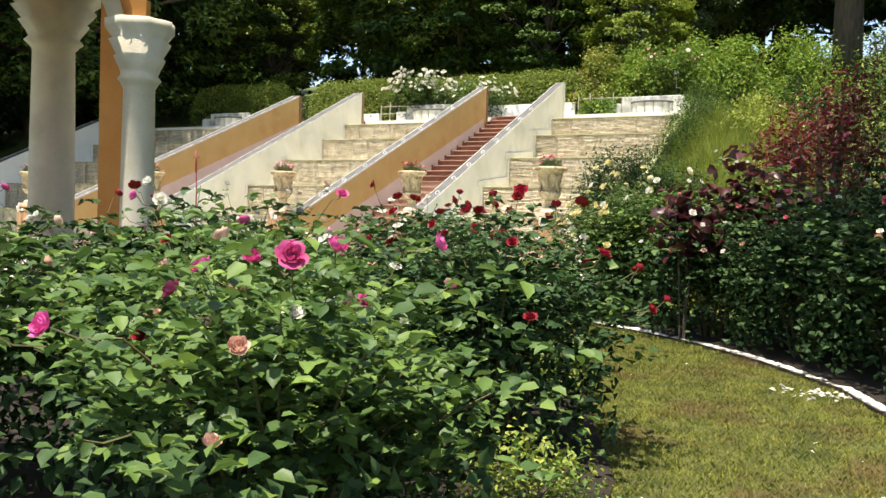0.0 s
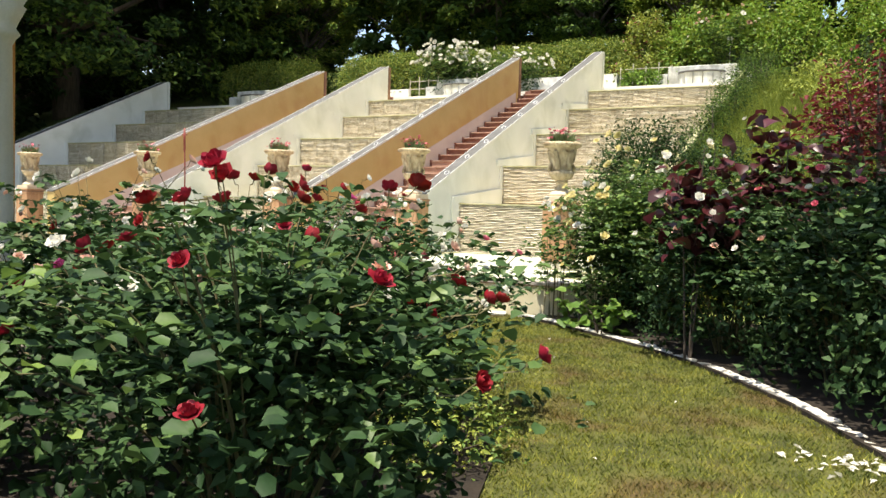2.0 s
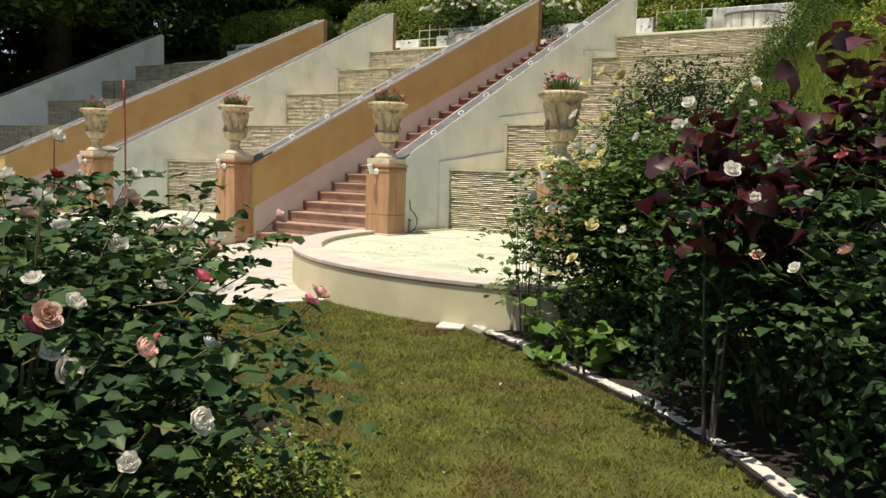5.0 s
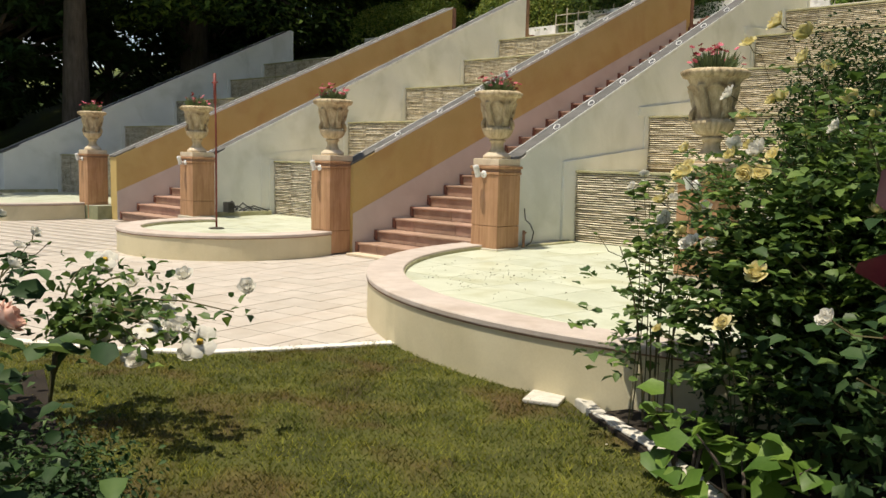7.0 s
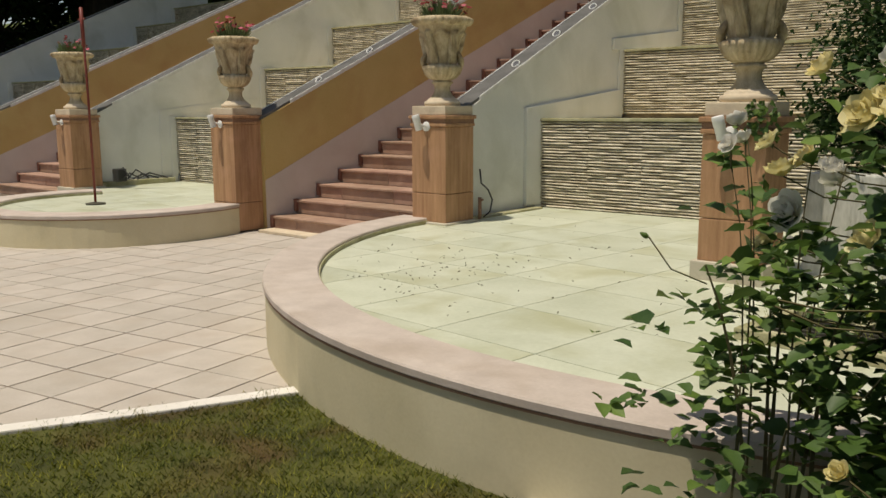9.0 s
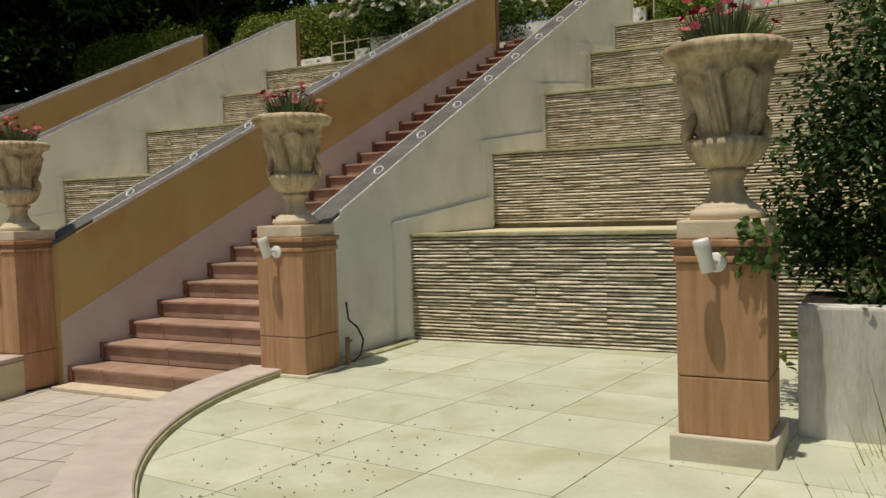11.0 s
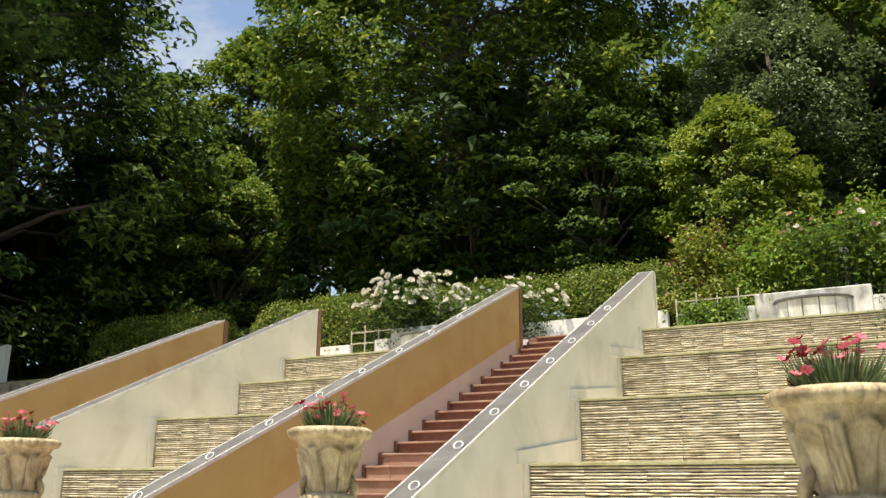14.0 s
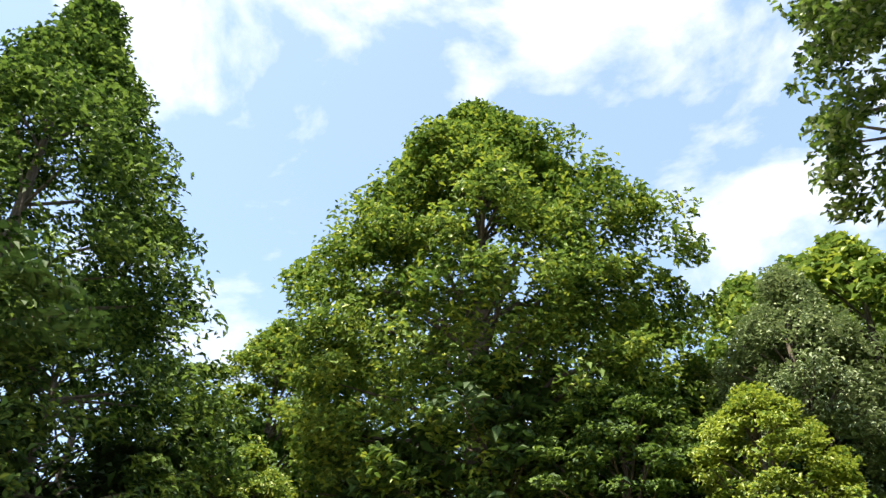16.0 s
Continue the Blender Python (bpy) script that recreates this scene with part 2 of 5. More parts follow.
M["stamen"] = material("golden_stamens", (0.45, 0.27, 0.03), (0.6, 0.4, 0.06), 0.8, 20, 90, 0)
M["lamp_white"] = material("white_enamel", (0.72, 0.72, 0.69), (0.80, 0.80, 0.78), 0.35, 8, 60, 0.03, spec=0.5)
M["glass_dark"] = material("dark_lamp_glass", (0.10, 0.10, 0.10), (0.16, 0.16, 0.16), 0.12, 8, 60, 0, spec=0.6)
M["cable"] = material("black_rubber_cable", (0.02, 0.02, 0.02), (0.05, 0.05, 0.045), 0.6, 8, 60, 0.1)
M["pole_red"] = material("rust_red_painted_steel", (0.14, 0.028, 0.022), (0.24, 0.05, 0.035), 0.5, 8, 60, 0.2)
M["iron"] = material("dark_iron_grate", (0.035, 0.032, 0.025), (0.09, 0.085, 0.06), 0.6, 8, 60, 0.4)
M["column_grey"] = material("grey_cream_column_stone", (0.46, 0.42, 0.33), (0.60, 0.55, 0.44), 0.85, 3, 50, 0.4, (0.34, 0.30, 0.2), 2)
M["pavilion_orange"] = material("orange_pavilion_plaster", (0.50, 0.20, 0.045), (0.60, 0.28, 0.08), 0.85, 2, 50, 0.2, (0.42, 0.18, 0.05), 1.5)

# ---- builders ----
def mesh_object(name, bm, mat, parent=None, label="", smooth=False):
    me = bpy.data.meshes.new(name)
    bm.normal_update()
    bm.to_mesh(me)
    bm.free()
    for m in (mat if isinstance(mat, (list, tuple)) else [mat]):
        me.materials.append(m)
    if smooth:
        me.shade_smooth()
    ob = new(name, me)
    if parent is not None:
        ob.parent = parent
    if label:
        ob["label"] = label
    return ob


def part(name, bm, mat, parent, label="", smooth=False):
    return mesh_object(name, bm, mat, parent, label, smooth)


def raw(name, verts, faces, mats, parent=None, index=None, smooth=False):
    """A mesh from arrays."""
    me = bpy.data.meshes.new(name)
    verts, faces = np.asarray(verts, np.float32), np.asarray(faces, np.int32)
    k = faces.shape[1]
    me.vertices.add(len(verts))
    me.vertices.foreach_set("co", verts.ravel())
    me.loops.add(faces.size)
    me.loops.foreach_set("vertex_index", faces.ravel())
    me.polygons.add(len(faces))
    me.polygons.foreach_set("loop_start", np.arange(0, faces.size, k, dtype=np.int32))
    for m in (mats if isinstance(mats, (list, tuple)) else [mats]):
        me.materials.append(m)
    if index is not None:
        me.polygons.foreach_set("material_index", np.asarray(index, np.int32))
    me.update(calc_edges=True)
    if smooth:
        me.shade_smooth()
    ob = new(name, me)
    if parent is not None:
        ob.parent = parent
    return ob


def empty(name, at=(0, 0, 0), rz=0, label="", category="", group="", kind=""):
    ob = new(name)
    ob.empty_display_size = 0.1
    ob.matrix_basis = pose(*at, 0, 0, rz)
    return tagged(ob, label, category, group, kind)


def box(bm, x0, x1, y0, y1, z0, z1, bevel=0.0):
    r = bmesh.ops.create_cube(bm, size=1)
    vs = r["verts"]
    bmesh.ops.scale(bm, verts=vs, vec=(x1 - x0, y1 - y0, z1 - z0))
    bmesh.ops.translate(bm, verts=vs, vec=((x0 + x1) / 2, (y0 + y1) / 2, (z0 + z1) / 2))
    if bevel:
        es = list({e for v in vs for e in v.link_edges})
        bmesh.ops.bevel(bm, geom=es, offset=bevel, segments=2, affect="EDGES", profile=0.6)
    return vs


def prism(bm, outline, x0, x1, bevel=0.0):
    """An outline in (y, z) swept from x0 to x1."""
    a = [bm.verts.new((x0, y, z)) for y, z in outline]
    b = [bm.verts.new((x1, y, z)) for y, z in outline]
    k = len(outline)
    fs = [bm.faces.new(a), bm.faces.new(b[::-1])]
    for i in range(k):
        fs.append(bm.faces.new((a[i], b[i], b[(i + 1) % k], a[(i + 1) % k])))
    bmesh.ops.recalc_face_normals(bm, faces=fs)
    if bevel:
        bmesh.ops.bevel(bm, geom=list({e for f in fs for e in f.edges}), offset=bevel, segments=2, affect="EDGES")


def slab(bm, outline, z0, z1, bevel=0.0):
    """An outline in (x, y) raised from z0 to z1."""
    a = [bm.verts.new((x, y, z0)) for x, y in outline]
    b = [bm.verts.new((x, y, z1)) for x, y in outline]
    k = len(outline)
    fs = [bm.faces.new(a), bm.faces.new(b[::-1])]
    for i in range(k):
        fs.append(bm.faces.new((a[i], b[i], b[(i + 1) % k], a[(i + 1) % k])))
    bmesh.ops.recalc_face_normals(bm, faces=fs)
    if bevel:
        bmesh.ops.bevel(bm, geom=list({e for f in fs for e in f.edges}), offset=bevel, segments=1, affect="EDGES")


def lathe(bm, profile, steps=32, wave=None, cap=True):
    """A profile of (radius, z) turned about z; wave(r, z, angle) gives the radius where it is fluted."""
    rings = []
    for r, z in profile:
        ring = []
        for i in range(steps):
            a = 2 * math.pi * i / steps
            q = wave(r, z, a) if wave else r
            ring.append(bm.verts.new((q * math.cos(a), q * math.sin(a), z)))
        rings.append(ring)
    for lo, hi in zip(rings, rings[1:]):
        for i in range(steps):
            bm.faces.new((lo[i], lo[(i + 1) % steps], hi[(i + 1) % steps], hi[i]))
    if cap:
        bm.faces.new(rings[0][::-1])
        bm.faces.new(rings[-1])


def tube(bm, pts, radii, sides=6):
    pts = [Vector(p) for p in pts]
    rings = []
    for i, p in enumerate(pts):
        d = (pts[min(i + 1, len(pts) - 1)] - pts[max(i - 1, 0)])
        d = d.normalized() if d.length > 1e-6 else Vector((0, 0, 1))
        u = d.cross(Vector((0.31, 0.95, 0.05))).normalized()
        v = d.cross(u)
        r = radii[i] if isinstance(radii, (list, tuple)) else radii
        rings.append([bm.verts.new(p + (u * math.cos(2 * math.pi * k / sides) + v * math.sin(2 * math.pi * k / sides)) * r) for k in range(sides)])
    for lo, hi in zip(rings, rings[1:]):
        for k in range(sides):
            bm.faces.new((lo[k], lo[(k + 1) % sides], hi[(k + 1) % sides], hi[k]))
    bm.faces.new(rings[0][::-1])
    bm.faces.new(rings[-1])


def leaves(rng, centres, size, spread=0.5, up=0.6, normals=None, ratio=0.62, droop=0.25, oval=False):
    """Folded leaf blades, two triangles each, about the given centres."""
    n = len(centres)
    nrm = rng.normal(size=(n, 3)) * spread + np.array([0, 0, up])
    if normals is not None:
        nrm = nrm + normals
    nrm /= np.linalg.norm(nrm, axis=1, keepdims=True)
    t = np.cross(nrm, rng.normal(size=(n, 3)))
    t /= np.linalg.norm(t, axis=1, keepdims=True)
    s = np.cross(nrm, t)
    L = size * rng.uniform(0.6, 1.25, (n, 1))
    a = centres - t * L * 0.5
    c = centres + t * L * 0.5 - nrm * L * droop
    w = L * ratio * 0.5
    b = centres + s * w + nrm * L * 0.1 - t * L * 0.06
    d = centres - s * w + nrm * L * 0.1 - t * L * 0.06
    if oval:
        # rounded outline about a sunken midrib point
        e = t * L * 0.2
        m = centres - nrm * L * 0.05
        v = np.stack([m, a, b - e, b * 0.86 + centres * 0.14 + e * 1.1, c, d * 0.86 + centres * 0.14 + e * 1.1, d - e], 1).reshape(-1, 3)
        i = np.arange(n) * 7
        f = np.concatenate([np.stack([i, i + q, i + q % 6 + 1], 1) for q in range(1, 7)])
        return v, f
    v = np.stack([a, b, c, d], 1).reshape(-1, 3)
    i = np.arange(n) * 4
    f = np.concatenate([np.stack([i, i + 1, i + 2], 1), np.stack([i, i + 2, i + 3], 1)])
    return v, f


def foliage(name, rng, centres, size, mats, parent, weights=None, **k):
    v, f = leaves(rng, centres, size, **k)
    n = len(centres)
    idx = None
    if isinstance(mats, (list, tuple)) and len(mats) > 1:
        pick = rng.choice(len(mats), n, p=weights)
        idx = np.tile(pick, len(f) // n)
    return raw(name, v, f, mats, parent, idx)

# ---- ground ----
def rise(x, y):
    """Height of the ground: level garden, a bank beside the stairs, woods above."""
    bank = min(max((y - 15.3) * 0.47, 0), 4.85)
    up = max(y - 27.5, 0)
    z = bank + min(up * 0.22, 9) + 0.35 * max(min(up, 6), 0) * 0.3
    if x > -4.3:
        k = min((x + 4.3) / 5.0, 1.0)
        east = min(max((y - 13.2) * 0.52, 0), 7.2) * k + max(x - 1.5, 0) * 0.16 * min(max((y - 8) / 6, 0), 1)
        z = max(z, east)
    if -26.1 < x < -4.5 and 15.4 < y < 26.6:
        z -= 1.2
    return z - 0.03


bm = bmesh.new()
xs = [-400, -200, -120, -80, -60, -48, -40, -34, -29, -26, -26.15, -26.05, -25, -24, -23] + [-22 + i for i in range(17)] + [-4.55, -4.45] + [-4 + 0.7 * i for i in range(16)] + [8, 10, 13, 17, 22, 30, 45, 70, 120, 200, 400]
ys = [-400, -200, -100, -50, -25, -12, -6, -3] + [0.75 * i for i in range(20)] + [15.3, 15.45] + [16 + i for i in range(11)] + [26.55, 26.7] + [27.5 + 1.2 * i for i in range(9)] + [40, 45, 52, 60, 75, 100, 150, 250, 400]
grid = [[bm.verts.new((x, y, rise(x, y) + (0.06 * noise.noise((x * 0.4, y * 0.4, 0)) if y > 16 or x > 3 else 0))) for x in xs] for y in ys]
for j in range(len(ys) - 1):
    for i in range(len(xs) - 1):
        bm.faces.new((grid[j][i], grid[j][i + 1], grid[j + 1][i + 1], grid[j + 1][i]))
ground = mesh_object("ground", bm, M["hill"], smooth=True)
tagged(ground, "turf-covered ground rising into a wooded hillside", "ground", kind="structure")

bm = bmesh.new()
KERB = [(0.9, -2.0), (0.75, 2.5), (0.55, 5.0), (0.25, 6.9), (-0.07, 7.85), (-0.74, 8.93), (-1.55, 9.92), (-2.2, 10.5), (-2.95, 11.05), (-3.6, 11.5), (-4.12, 11.8), (-4.4, 12.0)]
BED = [(-0.55, -2.0), (-0.65, 2.5), (-0.95, 4.4), (-1.75, 6.5), (-2.6, 7.8), (-3.6, 8.95), (-4.9, 9.25), (-6.0, 9.5), (-7.3, 9.6)]
LAWN = KERB + [(-6.3, 12.6), (-6.95, 11.05), (-7.45, 10.6), (-8.6, 9.92), (-10.5, 9.32), (-14, 8.82), (-14, 8.0), (-7.3, 8.6)] + BED[::-1]
slab(bm, LAWN, -0.2, 0.0)
lawn = tagged(mesh_object("lawn", bm, M["lawn"]), "mossy mown lawn path with brown patches", "lawn", kind="structure")

bm = bmesh.new()
slab(bm, [(3.6, -2), (3.6, 12.2), (-2.8, 13.2), (-3.9, 12.3)] + KERB[::-1][1:], -0.2, 0.03)
tagged(mesh_object("flower_bed_soil", bm, M["soil"]), "dark bare soil of the rose bed beside the kerb", "soil", kind="structure")
bm = bmesh.new()
slab(bm, [(-7.4, -2)] + BED[:8] + [(-7.2, 9.9)], -0.2, 0.02)
tagged(mesh_object("flower_bed_soil", bm, M["soil"]), "dark bare soil under the rose bushes", "soil", kind="structure")

# kerb of single weathered stones
kerb = empty("kerb", label="weathered whitish stone kerb between lawn and rose bed", category="kerb", kind="structure")
rng = random.Random(4)
for (x0, y0), (x1, y1) in zip(KERB[1:], KERB[2:]):
    L = math.hypot(x1 - x0, y1 - y0)
    n = max(1, round(L / 0.55))
    for i in range(n):
        a, b = i / n, (i + 1) / n
        bm = bmesh.new()
        box(bm, -L / n / 2 + 0.001, L / n / 2 - 0.001, -0.043, 0.043, -0.12, 0.036 + rng.uniform(-0.014, 0.010), 0.012)
        bmesh.ops.subdivide_edges(bm, edges=[e for e in bm.edges if abs(e.verts[0].co.x - e.verts[1].co.x) > 0.2], cuts=9)
        for v in bm.verts:
            v.co += Vector((0, 0.022, 0.022)) * noise.noise(v.co * 16 + Vector((x0 * 7 + i, y0, 0)))
        o = part("kerb_stone", bm, M["kerb"], kerb)
        m = (a + b) / 2
        o.matrix_basis = pose(x0 + (x1 - x0) * m + 0.05, y0 + (y1 - y0) * m + 0.05, 0, 0, 0, math.degrees(math.atan2(y1 - y0, x1 - x0)) + rng.uniform(-2, 2))

# ---- patio ----
PATIO = [(-6.3, 12.35), (-6.68, 11.57), (-6.98, 11.01), (-7.48, 10.57), (-8.6, 9.9), (-10.5, 9.3), (-14, 8.8), (-27, 8.6), (-27, 16.3), (-6.3, 16.3)]
bm = bmesh.new()
slab(bm, PATIO, -0.2, -0.004)
patio = tagged(mesh_object("patio", bm, M["patio_joint"]), "patio of pale square tiles before the stairs", "patio", kind="structure")


def inside(p, poly):
    c = False
    for (x0, y0), (x1, y1) in zip(poly, poly[1:] + poly[:1]):
        if (y0 > p[1]) != (y1 > p[1]) and p[0] < (x1 - x0) * (p[1] - y0) / (y1 - y0) + x0:
            c = not c
    return c


# white edging where patio meets lawn
for (x0, y0), (x1, y1) in zip(PATIO[:6], PATIO[1:7]):
    bm = bmesh.new()
    L = math.hypot(x1 - x0, y1 - y0)
    box(bm, 0, L, -0.05, 0.05, -0.1, 0.02, 0.008)
    o = part("edging_stone", bm, M["white_slab"], patio)
    o.matrix_basis = pose(x0, y0, 0, 0, 0, math.degrees(math.atan2(y1 - y0, x1 - x0)))

# ---- stair walls ----
SLOPE, WALL_END = 0.460, 25.5


def top_z(y):
    return 1.55 + SLOPE * (y - 16.5)


def stair_wall(number, x0, x1, ochre, y0=16.12, y1=WALL_END, skew=0.0):
    """A sloping wall: body, lower band, grey capping with white lips, round lights, end post."""
    tone = "ochre" if ochre else "white"
    w = empty(f"wall_{number}", label=f"sloping {tone} plaster wall beside the stairs", category="wall", kind="structure")
    bm = bmesh.new()
    prism(bm, [(y0, -0.1), (y0, top_z(y0)), (y1, top_z(y1)), (y1 + 0.0, -0.1)], x0, x1, 0.012)
    part("body", bm, M["plaster_ochre" if ochre else "plaster_white"], w)
    if ochre:
        bm = bmesh.new()
        prism(bm, [(y0 + 0.01, 0.0), (y0 + 0.01, 0.62), (y1 - 0.16, 0.62 + 0.44 * (y1 - 0.17 - y0)), (y1 - 0.16, 0.0)], x1 - 0.02, x1 + 0.004)
        part("lower_band", bm, M["plaster_mauve"], w, "pale mauve plaster band following the steps")
    bm = bmesh.new()
    prism(bm, [(y0 - 0.02, top_z(y0 - 0.02) - 0.01), (y0 - 0.02, top_z(y0 - 0.02) + 0.022), (y1, top_z(y1) + 0.022), (y1, top_z(y1) - 0.01)], x0 + 0.011, x1 - 0.011)
    part("capping", bm, M["cap_grey"], w, "grey weathered sloping capping")
    for a, b, ys in ((x0 - 0.006, x0 + 0.009, y0 - 0.02), (x1 - 0.009, x1 + 0.006, y0 + 0.42)):
        bm = bmesh.new()
        prism(bm, [(ys, top_z(ys) - 0.02), (ys, top_z(ys) + 0.034), (y1, top_z(y1) + 0.034), (y1, top_z(y1) - 0.02)], a, b, 0.005)
        part("lip", bm, M["white_edge"], w, "white painted lip of the capping")
    bm = bmesh.new()
    prism(bm, [(y1 - 0.0, 0), (y1 - 0.0, top_z(y1) + 0.03), (y1 + 0.12, top_z(y1) + 0.0), (y1 + 0.12, 0)], x0 - 0.004, x1 + 0.012, 0.006)
    part("end_post", bm, M["brown_stone" if ochre or number == 2 else "plaster_white"], w)
    for o in w.children:
        for v in o.data.vertices:
            v.co.x += skew * (v.co.y - 16.12)
    return w


def ring_light(x, y):
    tilt = math.degrees(math.atan(SLOPE))
    r = empty("deck_light", (x, y, top_z(y) + 0.02), label="small round white deck light on the wall capping", category="light", group="lights on the stair walls")
    r.matrix_basis = pose(x, y, top_z(y) + 0.034, tilt + 24, 0, 0)
    bm = bmesh.new()
    lathe(bm, [(0.038, 0), (0.050, 0), (0.052, 0.012), (0.047, 0.018), (0.041, 0.012), (0.038, 0.0)], 24, cap=False)
    part("ring", bm, M["lamp_white"], r, smooth=True)
    bm = bmesh.new()
    lathe(bm, [(0.039, -0.03), (0.039, 0.005)], 24)
    part("lens", bm, M["glass_dark"], r)
    return r


# number: left face, right face, ochre, drift to the east for each metre up
WALLS = {0: (-26.3, -25.9, False, 0.0), 1: (-19.55, -19.25, True, 0.105), 2: (-15.94, -15.63, False, 0.0), 3: (-11.63, -11.385, True, 0.045), 4: (-8.645, -8.39, False, 0.0)}
for k, (x0, x1, och, skew) in WALLS.items():
    stair_wall(k, x0, x1, och, skew=skew)
# thin sloping edge wall between the cascade and the bank
bm = bmesh.new()
prism(bm, [(17.3, 0.0), (17.3, 1.38), (25.2, 5.0), (25.2, 0.0)], -4.55, -4.42, 0.01)
tagged(mesh_object("wall_5", bm, M["moss_edge"]), "thin sloping stained edge wall beside the bank", "wall", kind="structure")
for k in (3, 4):
    for i in range(8):
        y = 17.3 + 0.81 * i if k == 4 else 17.08 + 0.9 * i
        ring_light(WALLS[k][1] - 0.085 + WALLS[k][3] * (y - 16.12), y)

# ---- flights of steps ----
RISE, TREAD, FIRST, COUNT = 0.173, 0.37, 16.2, 28


def stairs(number, left, x1, skew):
    s = empty(f"stairs_{number}", label="long flight of terracotta-tiled steps between plaster walls", category="stairs", kind="structure")
    bm = bmesh.new()
    outline = [(FIRST + 0.012, -0.1)]
    for i in range(COUNT):
        outline += [(FIRST + TREAD * i + 0.012, RISE * (i + 1) - 0.03), (FIRST + TREAD * (i + 1) + 0.012, RISE * (i + 1) - 0.03)]
    outline += [(FIRST + TREAD * COUNT + 0.6, RISE * COUNT - 0.03), (FIRST + TREAD * COUNT + 0.6, -0.1)]
    prism(bm, outline, left + 0.3, x1)
    part("core", bm, M["step_edge"], s)
    for i in range(COUNT):
        x0 = left + skew * TREAD * (i + 0.5)
        third = (x1 - x0) / 3
        shift = 0.0 if i % 2 else third / 2
        cuts = [x0] + [x0 + third * k - shift for k in (1, 2)] + ([x1] if not shift else [x0 + third * 3 - shift, x1])
        for a, b in zip(cuts, cuts[1:]):
            y, z = FIRST + TREAD * i, RISE * (i + 1)
            bm = bmesh.new()
            box(bm, a + 0.003, b - 0.003, y - 0.025, y + TREAD - 0.015, z - 0.03, z, 0.007)
            part("tread_tile", bm, M["step_tile"], s)
            if i < 14:
                bm = bmesh.new()
                box(bm, a + 0.003, b - 0.003, y, y + 0.015, z - RISE + 0.002, z - 0.032, 0.003)
                part("riser_tile", bm, M["step_tile"], s)
        bm = bmesh.new()
        box(bm, x0, x0 + 0.05, FIRST + TREAD * i - 0.035, FIRST + TREAD * i + 0.02, RISE * i + 0.03, RISE * (i + 1) + 0.012, 0.004)
        part("edge_block", bm, M["step_edge"], s, "dark corner block of the step")
    return s


stairs(1, -11.385, -8.645, 0.045)
stairs(2, -19.25, -15.94, 0.105)

# ---- cascades ----
TIER_Y = [17.63, 19.52, 21.2, 23.12, 24.41]
TIER_Z = [1.36, 2.21, 3.05, 3.85, 4.48]
TIER_B = [0.30, 1.40, 2.28, 3.16, 3.95]


def strip_mesh(L, h, seed, n=10):
    """A long split stone: rounded ragged front, broken along its length."""
    r = random.Random(seed)
    bm = bmesh.new()
    sect = ((0.02, 0.0), (-0.02, 0.004), (-0.03, h * 0.5), (-0.02, h - 0.003), (0.02, h))
    rings = []
    jut = thin = lift = 0.0
    for i in range(n + 1):
        if i == 0 or r.random() < 0.4:
            jut, lift, thin = r.uniform(-0.010, 0.006), r.uniform(-0.0016, 0.0016), r.uniform(0.76, 1.08)
        rings.append([bm.verts.new((L * i / n + (r.uniform(-0.026, 0.026) if 0 < i < n else 0), y + jut * (y < 0), h / 2 + (z - h / 2) * thin + lift)) for y, z in sect])
    for lo, hi in zip(rings, rings[1:]):
        for k in range(4):
            bm.faces.new((lo[k], hi[k], hi[k + 1], lo[k + 1]))
    bm.faces.new(rings[0])
    bm.faces.new(rings[-1][::-1])
    bmesh.ops.recalc_face_normals(bm, faces=bm.faces)
    me = bpy.data.meshes.new("stone_strip")
    bmesh.ops.triangulate(bm, faces=bm.faces)
    bm.to_mesh(me)
    bm.free()
    me.materials.append(M["slate"])
    return me


STRIP_L, ROW = 0.6, 0.032
STRIPS = [strip_mesh(STRIP_L - 0.002, ROW - 0.004, s) for s in range(14)]
STRIPS_FAR = [strip_mesh(STRIP_L - 0.002, ROW - 0.004, s, 4) for s in range(14)]


